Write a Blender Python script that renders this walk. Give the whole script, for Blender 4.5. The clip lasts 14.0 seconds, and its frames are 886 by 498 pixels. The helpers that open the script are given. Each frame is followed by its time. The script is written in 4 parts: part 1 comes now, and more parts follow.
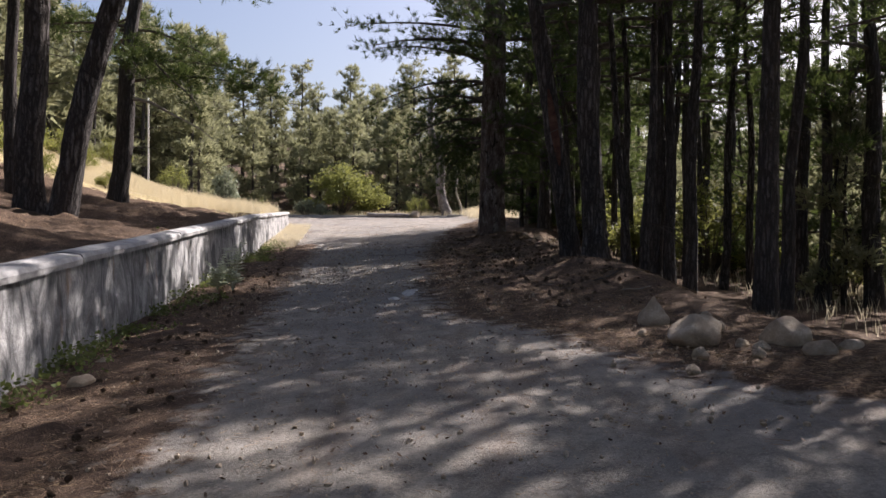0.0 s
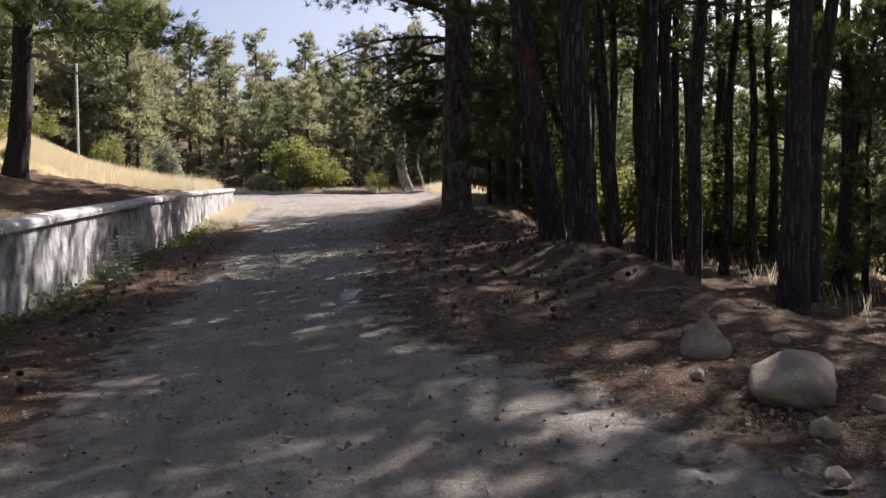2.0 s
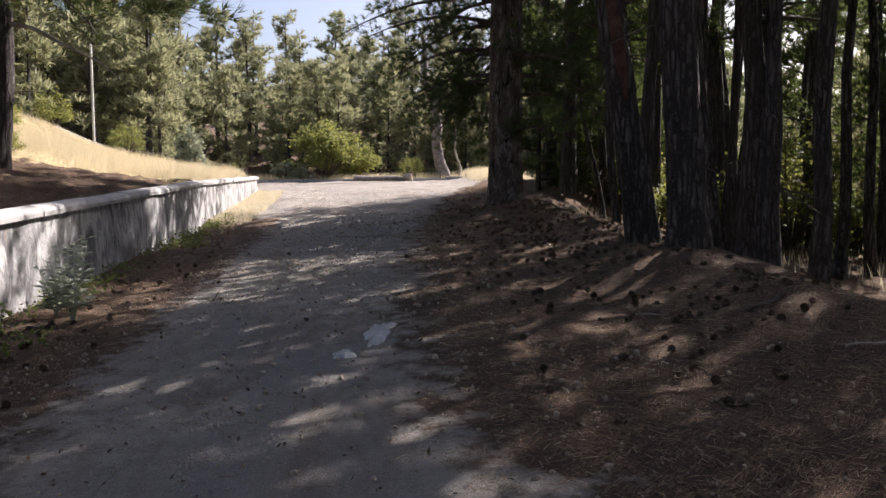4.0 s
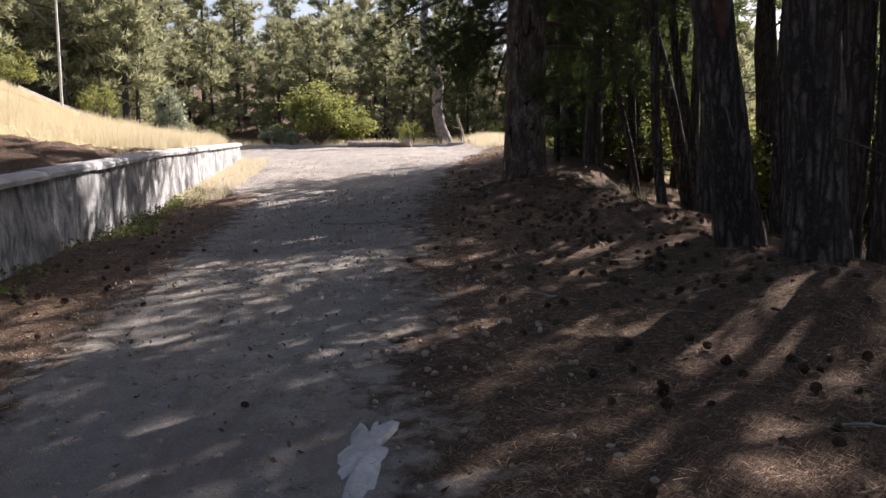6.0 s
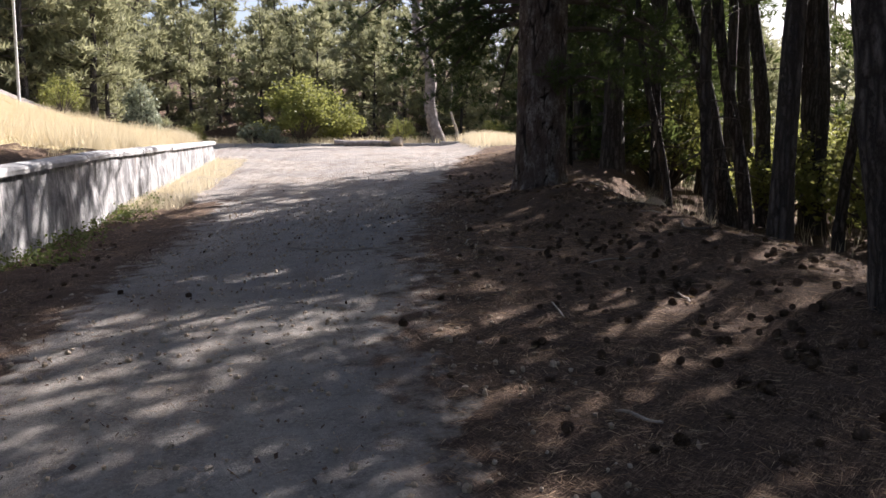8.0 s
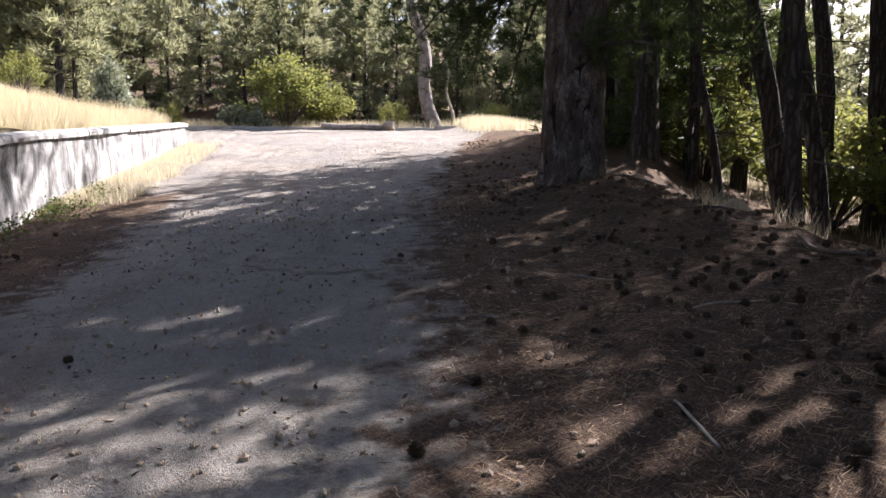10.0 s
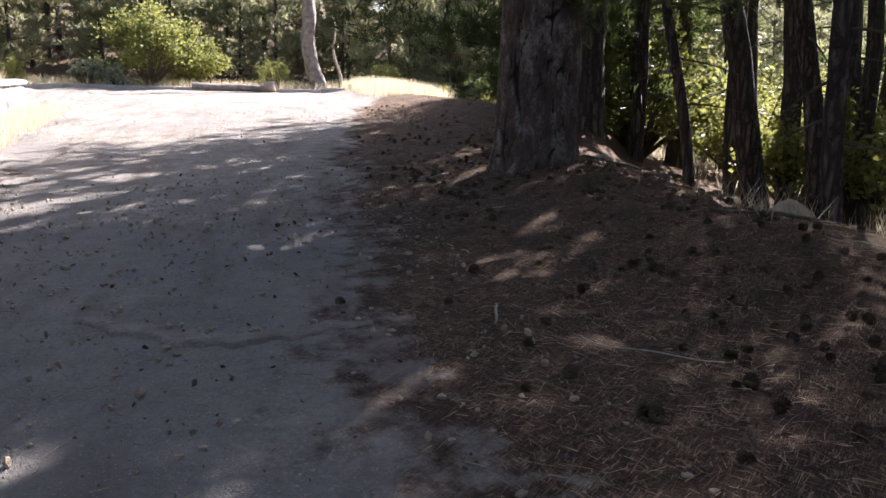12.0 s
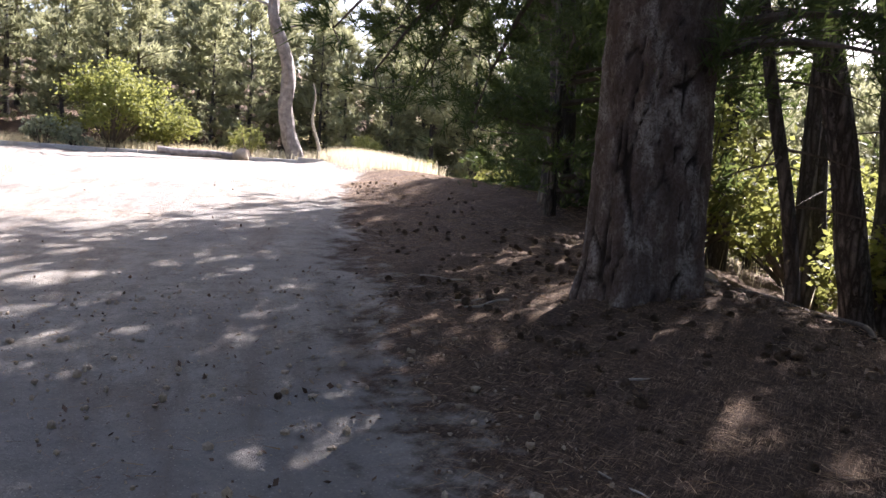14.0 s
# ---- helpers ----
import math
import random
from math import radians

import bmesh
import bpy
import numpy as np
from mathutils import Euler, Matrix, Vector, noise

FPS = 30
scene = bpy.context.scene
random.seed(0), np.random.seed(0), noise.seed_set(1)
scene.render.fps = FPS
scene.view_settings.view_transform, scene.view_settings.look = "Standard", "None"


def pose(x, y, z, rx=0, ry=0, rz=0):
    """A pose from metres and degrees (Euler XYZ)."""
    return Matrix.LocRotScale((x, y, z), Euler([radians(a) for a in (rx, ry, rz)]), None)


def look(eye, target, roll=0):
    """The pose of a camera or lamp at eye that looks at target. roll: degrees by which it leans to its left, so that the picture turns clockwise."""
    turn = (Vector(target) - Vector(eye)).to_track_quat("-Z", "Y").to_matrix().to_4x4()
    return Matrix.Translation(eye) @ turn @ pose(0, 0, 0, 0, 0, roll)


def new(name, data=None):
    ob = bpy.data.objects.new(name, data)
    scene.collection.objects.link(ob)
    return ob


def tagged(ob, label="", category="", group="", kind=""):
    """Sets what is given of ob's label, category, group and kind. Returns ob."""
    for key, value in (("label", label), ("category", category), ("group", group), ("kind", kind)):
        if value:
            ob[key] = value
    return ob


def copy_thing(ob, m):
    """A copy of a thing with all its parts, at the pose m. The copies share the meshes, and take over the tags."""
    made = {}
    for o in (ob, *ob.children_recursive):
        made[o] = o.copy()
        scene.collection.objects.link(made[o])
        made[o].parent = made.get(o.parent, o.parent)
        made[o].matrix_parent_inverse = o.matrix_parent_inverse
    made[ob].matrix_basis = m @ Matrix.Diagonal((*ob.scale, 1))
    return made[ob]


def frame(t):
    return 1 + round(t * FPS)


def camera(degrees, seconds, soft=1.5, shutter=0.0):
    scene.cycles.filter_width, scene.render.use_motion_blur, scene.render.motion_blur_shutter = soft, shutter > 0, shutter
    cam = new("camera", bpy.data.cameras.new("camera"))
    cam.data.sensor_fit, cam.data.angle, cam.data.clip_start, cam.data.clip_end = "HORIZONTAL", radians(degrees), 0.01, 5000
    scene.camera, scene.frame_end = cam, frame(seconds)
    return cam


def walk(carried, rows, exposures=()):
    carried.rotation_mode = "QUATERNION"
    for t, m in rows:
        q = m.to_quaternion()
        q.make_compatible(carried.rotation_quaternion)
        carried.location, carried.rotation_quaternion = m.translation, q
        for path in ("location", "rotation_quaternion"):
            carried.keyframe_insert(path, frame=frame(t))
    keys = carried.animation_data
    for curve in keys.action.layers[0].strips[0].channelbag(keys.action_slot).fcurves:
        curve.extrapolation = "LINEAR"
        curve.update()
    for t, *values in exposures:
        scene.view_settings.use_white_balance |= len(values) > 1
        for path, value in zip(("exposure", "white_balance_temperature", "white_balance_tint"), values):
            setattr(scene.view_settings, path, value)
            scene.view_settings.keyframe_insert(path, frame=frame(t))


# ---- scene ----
cam = camera(58.0, 14.0)
PATH = [
    (0, (0.052, -0.106, 1.705), (0.169, 1.891, 1.672), 0.3),
    (0.5, (0.134, 0.621, 1.728), (0.286, 2.614, 1.655), -0.0),
    (1, (0.183, 1.318, 1.768), (0.380, 3.306, 1.664), -0.1),
    (1.5, (0.299, 2.181, 1.780), (0.511, 4.168, 1.678), -0.0),
    (2, (0.388, 2.972, 1.787), (0.595, 4.958, 1.694), -0.1),
    (2.5, (0.342, 3.659, 1.839), (0.538, 5.648, 1.744), -0.1),
    (3, (0.391, 4.432, 1.834), (0.561, 6.422, 1.735), -0.3),
    (5.5, (0.407, 8.475, 2.100), (0.498, 10.463, 1.900), -0.6),
    (6, (0.399, 9.184, 2.115), (0.526, 11.168, 1.896), -0.5),
    (6.5, (0.431, 9.902, 2.137), (0.583, 11.882, 1.905), -0.3),
    (7, (0.416, 10.628, 2.160), (0.600, 12.605, 1.925), -0.2),
    (7.5, (0.441, 11.326, 2.190), (0.622, 13.304, 1.958), -0.2),
    (8, (0.434, 11.985, 2.235), (0.587, 13.966, 2.011), -0.2),
    (10.5, (0.397, 15.303, 2.253), (0.600, 17.272, 1.963), 0.8),
    (11, (0.271, 15.910, 2.302), (0.574, 17.859, 1.973), 1.1),
    (11.5, (0.227, 16.613, 2.338), (0.607, 18.545, 1.987), 1.1),
    (12, (0.172, 17.393, 2.331), (0.649, 19.304, 1.985), 1.1),
    (12.5, (0.144, 18.140, 2.328), (0.689, 20.037, 2.007), 1.4),
    (13, (0.134, 18.755, 2.389), (0.709, 20.652, 2.123), 2.2),
    (13.5, (0.093, 19.430, 2.437), (0.681, 21.333, 2.243), 3.0),
    (14, (0.050, 20.090, 2.481), (0.619, 22.001, 2.315), 3.5),
]
EXPOSURE = [(0, 1.08, 6400, 20), (3, 1.24, 6500, 20), (5.5, 1.42, 6500, 20), (7.5, 1.46, 6350, 20), (11, 1.9, 6200, 20), (12, 2.05, 6200, 21), (13, 2.2, 6200, 22), (14, 2.3, 6200, 22)]
walk(cam, [(t, look(eye, target, roll)) for t, eye, target, roll in PATH], EXPOSURE)

# ---- world, sun ----
SUN_AZ, SUN_EL = 47.0, 42.0          # degrees to the right of the way ahead, and above the horizon
world = bpy.data.worlds.new("sky")
scene.world = world
world.use_nodes = True
wn = world.node_tree
sky = wn.nodes.new("ShaderNodeTexSky")
sky.sky_type, sky.sun_disc = "NISHITA", False
sky.sun_elevation, sky.sun_rotation = radians(SUN_EL), radians(SUN_AZ)
sky.air_density, sky.dust_density = 1.0, 3.0
wn.nodes["Background"].inputs["Strength"].default_value = 0.068
wn.links.new(sky.outputs[0], wn.nodes["Background"].inputs["Color"])
sun = new("sun", bpy.data.lights.new("sun", "SUN"))
sun.data.energy, sun.data.angle, sun.data.color = 5.0, radians(0.5), (1.0, 0.95, 0.87)
to_sun = Vector((math.sin(radians(SUN_AZ)) * math.cos(radians(SUN_EL)), math.cos(radians(SUN_AZ)) * math.cos(radians(SUN_EL)), math.sin(radians(SUN_EL))))
sun.rotation_euler = to_sun.to_track_quat("Z", "Y").to_euler()
sun.location = to_sun * 60

rng = np.random.default_rng(7)


# ---- materials ----
def material(name, rough=0.9):
    m = bpy.data.materials.new(name)
    m.use_nodes = True
    b = m.node_tree.nodes["Principled BSDF"]
    b.inputs["Roughness"].default_value = rough
    b.inputs["Specular IOR Level"].default_value = 0.25
    return m, m.node_tree.nodes, m.node_tree.links, b


def node(nodes, kind, **props):
    n = nodes.new(kind)
    for k, v in props.items():
        n.inputs[k.replace("_", " ")].default_value = v
    return n


def ramp(nodes, links, fac, stops):
    r = nodes.new("ShaderNodeValToRGB")
    els = r.color_ramp.elements
    while len(els) < len(stops):
        els.new(0.5)
    for e, (p, c) in zip(els, stops):
        e.position, e.color = p, (*c, 1)
    links.new(fac, r.inputs[0])
    return r.outputs[0]


def mixed(nodes, links, fac, a, b, how="MIX"):
    m = nodes.new("ShaderNodeMix")
    m.data_type, m.blend_type = "RGBA", how
    if isinstance(fac, float):
        m.inputs[0].default_value = fac
    else:
        links.new(fac, m.inputs[0])
    for sock, v in ((m.inputs[6], a), (m.inputs[7], b)):
        if isinstance(v, tuple):
            sock.default_value = (*v, 1)
        else:
            links.new(v, sock)
    return m.outputs[2]


def scaled_coords(nodes, links, scale, source="Object", turn=0.0):
    tc = nodes.new("ShaderNodeTexCoord")
    mp = nodes.new("ShaderNodeMapping")
    mp.vector_type = "TEXTURE" if turn else "POINT"
    if turn:
        mp.inputs["Rotation"].default_value = (0, 0, radians(turn))
        scale = tuple(1 / s for s in scale)
    mp.inputs["Scale"].default_value = scale
    links.new(tc.outputs[source], mp.inputs[0])
    return mp.outputs[0]


def noise_tex(nodes, links, co, scale, detail=4.0, rough=0.6, distortion=0.0):
    n = node(nodes, "ShaderNodeTexNoise", Scale=scale, Detail=detail, Roughness=rough, Distortion=distortion)
    links.new(co, n.inputs["Vector"])
    return n.outputs[0]


def bumped(nodes, links, bsdf, height, strength, distance):
    b = node(nodes, "ShaderNodeBump", Strength=strength, Distance=distance)
    links.new(height, b.inputs["Height"])
    links.new(b.outputs[0], bsdf.inputs["Normal"])


def ground_material():
    m, n, l, b = material("ground_earth", 0.95)
    b.inputs["Specular IOR Level"].default_value = 0.12
    co = scaled_coords(n, l, (1, 1, 1))
    big, mid, fine = noise_tex(n, l, co, 0.5, 5), noise_tex(n, l, co, 4.0, 6), noise_tex(n, l, co, 45.0, 4, 0.7)
    grit = noise_tex(n, l, co, 14.0, 6, 0.75)
    dirt = ramp(n, l, mid, [(0.3, (0.16, 0.147, 0.13)), (0.5, (0.28, 0.258, 0.228)), (0.72, (0.40, 0.37, 0.325))])
    dirt = mixed(n, l, ramp(n, l, grit, [(0.38, (0.55, 0.55, 0.55)), (0.52, (0, 0, 0))]), dirt, (0.155, 0.143, 0.128))
    dirt = mixed(n, l, ramp(n, l, fine, [(0.45, (0, 0, 0)), (0.7, (0.8, 0.8, 0.8))]), dirt, (0.42, 0.375, 0.32))
    dirt = mixed(n, l, ramp(n, l, big, [(0.4, (0, 0, 0)), (0.62, (0.65, 0.65, 0.65))]), dirt, (0.20, 0.192, 0.187))
    wisps = noise_tex(n, l, scaled_coords(n, l, (2.2, 0.5, 1)), 1.0, 5, 0.65, 0.6)
    dirt = mixed(n, l, ramp(n, l, wisps, [(0.5, (0, 0, 0)), (0.64, (0.55, 0.55, 0.55))]), dirt, (0.17, 0.135, 0.11))
    # small stones bedded in the dirt
    vor = node(n, "ShaderNodeTexVoronoi", Scale=38.0)
    l.new(co, vor.inputs["Vector"])
    dirt = mixed(n, l, ramp(n, l, vor.outputs["Distance"], [(0.10, (0.6, 0.6, 0.6)), (0.2, (0, 0, 0))]), dirt, (0.44, 0.41, 0.37))
    # needles: two crossed sets of stretched noise
    straw1 = noise_tex(n, l, scaled_coords(n, l, (80, 9, 20), turn=28), 1.0, 3, 0.6, 2.6)
    straw2 = noise_tex(n, l, scaled_coords(n, l, (70, 8, 20), turn=-47), 1.0, 3, 0.6, 2.6)
    straw = n.new("ShaderNodeMath")
    straw.operation = "MAXIMUM"
    l.new(straw1, straw.inputs[0])
    l.new(straw2, straw.inputs[1])
    litter = ramp(n, l, straw.outputs[0], [(0.42, (0.032, 0.022, 0.017)), (0.55, (0.095, 0.062, 0.043)), (0.68, (0.36, 0.26, 0.175))])
    litter = mixed(n, l, ramp(n, l, mid, [(0.35, (0.65, 0.65, 0.65)), (0.6, (0, 0, 0))]), litter, (0.06, 0.042, 0.034))
    hay = ramp(n, l, straw.outputs[0], [(0.4, (0.27, 0.21, 0.11)), (0.6, (0.50, 0.41, 0.23)), (0.75, (0.62, 0.53, 0.33))])
    hay = mixed(n, l, ramp(n, l, big, [(0.45, (0, 0, 0)), (0.65, (0.5, 0.5, 0.5))]), hay, (0.2, 0.2, 0.08))
    def layer(name):
        a = n.new("ShaderNodeAttribute")
        a.attribute_name = name
        add = node(n, "ShaderNodeMath")
        add.operation = "MULTIPLY_ADD"
        l.new(mid, add.inputs[0])
        add.inputs[1].default_value = 1.6
        add.inputs[2].default_value = -0.8
        s = n.new("ShaderNodeMath")
        l.new(a.outputs["Fac"], s.inputs[0])
        l.new(add.outputs[0], s.inputs[1])
        return ramp(n, l, s.outputs[0], [(0.35, (0, 0, 0)), (0.65, (1, 1, 1))])
    col = mixed(n, l, layer("road"), litter, dirt)
    col = mixed(n, l, layer("hay"), col, hay)
    l.new(col, b.inputs["Base Color"])
    h = mixed(n, l, 0.4, mixed(n, l, 0.5, fine, grit), straw.outputs[0])
    bumped(n, l, b, h, 1.0, 0.045)
    return m


def bark_material(name, dark, mid, pale, scale=1.0, warm=0.0):
    m, n, l, b = material(name, 0.95)
    co = scaled_coords(n, l, (6.0 * scale, 6.0 * scale, 0.8 * scale))
    wob = noise_tex(n, l, scaled_coords(n, l, (3.0, 3.0, 2.4)), 1.6, 6, 0.7)
    v = node(n, "ShaderNodeTexVoronoi", Scale=2.2)
    v.feature = "DISTANCE_TO_EDGE"
    mixv = mixed(n, l, 1.0, co, wob, "ADD")
    l.new(mixv, v.inputs["Vector"])
    fine = noise_tex(n, l, scaled_coords(n, l, (30 * scale, 30 * scale, 7 * scale)), 1.0, 6, 0.7)
    c = ramp(n, l, v.outputs["Distance"], [(0.0, dark), (0.16, mid), (0.42, pale)])
    c = mixed(n, l, ramp(n, l, fine, [(0.36, (0.75, 0.75, 0.75)), (0.58, (0, 0, 0))]), c, dark)
    info = n.new("ShaderNodeObjectInfo")
    big = noise_tex(n, l, scaled_coords(n, l, (1.5, 1.5, 0.7)), 1.0, 3)
    c = mixed(n, l, ramp(n, l, big, [(0.45, (0, 0, 0)), (0.7, (0.2 + warm, 0.2 + warm, 0.2 + warm))]), c, (0.13, 0.085, 0.065))
    c = mixed(n, l, ramp(n, l, info.outputs["Random"], [(0.0, (0, 0, 0)), (1.0, (0.4, 0.4, 0.4))]), c, mid)
    l.new(c, b.inputs["Base Color"])
    h = mixed(n, l, 0.35, ramp(n, l, v.outputs["Distance"], [(0.0, (0, 0, 0)), (0.2, (1, 1, 1))]), fine)
    bumped(n, l, b, h, 1.0, 0.035)
    return m


def plated_bark():
    """Old bark: grey and reddish plates parted by black fissures, whose place comes with the mesh."""
    m, n, l, b = material("old_pine_bark", 0.95)
    fis = n.new("ShaderNodeAttribute")
    fis.attribute_name = "fissure"
    co = scaled_coords(n, l, (1, 1, 0.42))
    mid, fine = noise_tex(n, l, co, 7.0, 6, 0.7), noise_tex(n, l, scaled_coords(n, l, (1, 1, 0.8)), 34.0, 6, 0.75, 1.2)
    c = ramp(n, l, mid, [(0.36, (0.085, 0.062, 0.055)), (0.5, (0.165, 0.135, 0.122)), (0.62, (0.34, 0.315, 0.295))])
    c = mixed(n, l, ramp(n, l, fine, [(0.4, (0.85, 0.85, 0.85)), (0.56, (0, 0, 0))]), c, (0.075, 0.052, 0.043))
    c = mixed(n, l, ramp(n, l, fis.outputs["Fac"], [(0.25, (0, 0, 0)), (0.8, (1, 1, 1))]), c, (0.022, 0.016, 0.014))
    l.new(c, b.inputs["Base Color"])
    bumped(n, l, b, mixed(n, l, 0.5, fine, mid), 1.0, 0.05)
    return m


def leaf_material(name, stops, through_colour, amount=0.45, rough=0.55):
    m, n, l, b = material(name, rough)
    geo = n.new("ShaderNodeNewGeometry")
    info = n.new("ShaderNodeObjectInfo")
    mix = n.new("ShaderNodeMath")
    mix.operation = "MULTIPLY_ADD"
    l.new(info.outputs["Random"], mix.inputs[0])
    mix.inputs[1].default_value = 0.35
    half = n.new("ShaderNodeMath")
    half.operation = "MULTIPLY"
    half.inputs[1].default_value = 0.65
    l.new(geo.outputs["Random Per Island"], half.inputs[0])
    l.new(half.outputs[0], mix.inputs[2])
    c = ramp(n, l, mix.outputs[0], stops)
    l.new(c, b.inputs["Base Color"])
    tr = n.new("ShaderNodeBsdfTranslucent")
    l.new(mixed(n, l, 0.6, c, through_colour), tr.inputs["Color"])
    ms = n.new("ShaderNodeMixShader")
    ms.inputs[0].default_value = amount
    l.new(b.outputs[0], ms.inputs[1])
    l.new(tr.outputs[0], ms.inputs[2])
    l.new(ms.outputs[0], n["Material Output"].inputs["Surface"])
    return m


def plaster_material():
    m, n, l, b = material("weathered_plaster", 0.93)
    co = scaled_coords(n, l, (1, 1, 1))
    streak = noise_tex(n, l, scaled_coords(n, l, (3.0, 2.6, 1.25)), 1.0, 7, 0.7, 1.3)
    patch = noise_tex(n, l, co, 2.1, 6, 0.65, 0.8)
    fine = noise_tex(n, l, co, 26.0, 5, 0.7)
    c = ramp(n, l, streak, [(0.36, (0.11, 0.11, 0.113)), (0.47, (0.27, 0.27, 0.27)), (0.6, (0.55, 0.545, 0.53))])
    c = mixed(n, l, ramp(n, l, patch, [(0.5, (0, 0, 0)), (0.68, (0.6, 0.6, 0.6))]), c, (0.20, 0.19, 0.185))
    c = mixed(n, l, ramp(n, l, fine, [(0.3, (0.5, 0.5, 0.5)), (0.55, (0, 0, 0))]), c, (0.13, 0.128, 0.128))
    # rust-brown seepage low on the face
    seep = noise_tex(n, l, scaled_coords(n, l, (2.4, 2.4, 0.5)), 1.0, 3)
    c = mixed(n, l, ramp(n, l, seep, [(0.64, (0, 0, 0)), (0.72, (0.6, 0.6, 0.6))]), c, (0.30, 0.17, 0.09))
    l.new(c, b.inputs["Base Color"])
    bumped(n, l, b, mixed(n, l, 0.6, fine, streak), 0.9, 0.05)
    return m


def mottled(name, a, c2, c3, scale, rough=0.9, bump=0.5, dist=0.02):
    m, n, l, b = material(name, rough)
    co = scaled_coords(n, l, (1, 1, 1))
    f1, f2 = noise_tex(n, l, co, scale, 5), noise_tex(n, l, co, scale * 9, 5, 0.7)
    c = ramp(n, l, f1, [(0.3, a), (0.5, c2), (0.7, c3)])
    c = mixed(n, l, ramp(n, l, f2, [(0.35, (0.55, 0.55, 0.55)), (0.6, (0, 0, 0))]), c, a)
    l.new(c, b.inputs["Base Color"])
    bumped(n, l, b, f2, bump, dist)
    return m


GROUND = ground_material()
BARK = bark_material("pine_bark", (0.028, 0.025, 0.024), (0.10, 0.09, 0.084), (0.21, 0.193, 0.182))
BARK_BIG = plated_bark()
TWIG = mottled("twig_bark", (0.06, 0.05, 0.042), (0.12, 0.1, 0.085), (0.2, 0.17, 0.15), 6)
DEADWOOD = mottled("bleached_deadwood", (0.2, 0.17, 0.14), (0.38, 0.34, 0.29), (0.52, 0.48, 0.42), 5)
NEEDLES = leaf_material("pine_needles", [(0.0, (0.028, 0.05, 0.022)), (0.5, (0.055, 0.088, 0.032)), (1.0, (0.105, 0.135, 0.05))], (0.16, 0.2, 0.05), 0.35)
# far needles are several times paler: sunlight and haze put into their colour
NEEDLES_FAR_LIT = leaf_material("far_pine_needles_lit", [(0.0, (0.115, 0.13, 0.08)), (0.5, (0.21, 0.222, 0.13)), (1.0, (0.33, 0.325, 0.21))], (0.42, 0.42, 0.23), 0.47)
LEAVES = leaf_material("bush_leaves", [(0.0, (0.075, 0.105, 0.028)), (0.5, (0.15, 0.175, 0.055)), (1.0, (0.26, 0.265, 0.095))], (0.40, 0.40, 0.11), 0.45)
SILVER = leaf_material("silver_leaves", [(0.0, (0.16, 0.19, 0.13)), (1.0, (0.36, 0.39, 0.29))], (0.35, 0.38, 0.25), 0.3)
WEED = leaf_material("weed_leaves", [(0.0, (0.3, 0.34, 0.26)), (1.0, (0.5, 0.53, 0.45))], (0.4, 0.45, 0.3), 0.35)
HERB = leaf_material("low_herb_leaves", [(0.0, (0.05, 0.075, 0.025)), (1.0, (0.17, 0.2, 0.07))], (0.25, 0.3, 0.08), 0.4)
HAY = leaf_material("dry_grass", [(0.0, (0.40, 0.34, 0.22)), (0.5, (0.60, 0.535, 0.38)), (1.0, (0.76, 0.70, 0.54))], (0.76, 0.68, 0.49), 0.45, 0.7)
STRAW = leaf_material("fallen_needles", [(0.0, (0.14, 0.08, 0.05)), (0.45, (0.31, 0.205, 0.12)), (1.0, (0.58, 0.46, 0.3))], (0.35, 0.25, 0.13), 0.18, 0.7)
FLAKE = leaf_material("bark_scraps", [(0.0, (0.04, 0.026, 0.02)), (0.7, (0.13, 0.085, 0.06)), (1.0, (0.34, 0.26, 0.19))], (0.2, 0.14, 0.09), 0.08, 0.85)
PLASTER = plaster_material()
COPING = mottled("coping_concrete", (0.28, 0.275, 0.27), (0.44, 0.435, 0.425), (0.58, 0.575, 0.56), 2.2)
STONE = mottled("field_stone", (0.25, 0.20, 0.15), (0.41, 0.335, 0.25), (0.54, 0.46, 0.36), 5, 0.92, 0.8, 0.02)
CONE = mottled("pine_cone_scales", (0.045, 0.03, 0.021), (0.10, 0.068, 0.046), (0.21, 0.155, 0.11), 30, 0.8)
DUST = mottled("hard_dirt", (0.14, 0.122, 0.105), (0.235, 0.207, 0.178), (0.33, 0.295, 0.25), 3.0, 0.95, 0.9, 0.03)
PALE_PAINT = mottled("pale_painted_metal", (0.5, 0.5, 0.48), (0.62, 0.62, 0.6), (0.7, 0.7, 0.68), 3, 0.6)
SNAG_BARK = mottled("weathered_dead_trunk", (0.13, 0.112, 0.105), (0.26, 0.23, 0.215), (0.40, 0.365, 0.34), 5)
SCAR = mottled("bare_resin_wood", (0.07, 0.035, 0.026), (0.13, 0.065, 0.045), (0.2, 0.115, 0.08), 8)


# ---- mesh helpers ----
class Shape:
    """Collects points and faces for one mesh."""

    def __init__(self):
        self.v, self.f, self.n = [], [], 0

    def add(self, v, f):
        v = np.asarray(v, float)
        self.v.append(v)
        self.f.extend((np.asarray(f) + self.n).tolist())
        self.n += len(v)

    def mesh(self, name, mat, smooth=False):
        me = bpy.data.meshes.new(name)
        me.from_pydata(np.concatenate(self.v).tolist(), [], self.f)
        me.materials.append(mat)
        if smooth:
            me.shade_smooth()
        return me


def part(name, shape, mat, parent, label="", smooth=False):
    me = shape.mesh(name, mat, smooth) if isinstance(shape, Shape) else shape
    ob = new(name, me)
    ob.parent = parent
    if label:
        tagged(ob, label)
    return ob


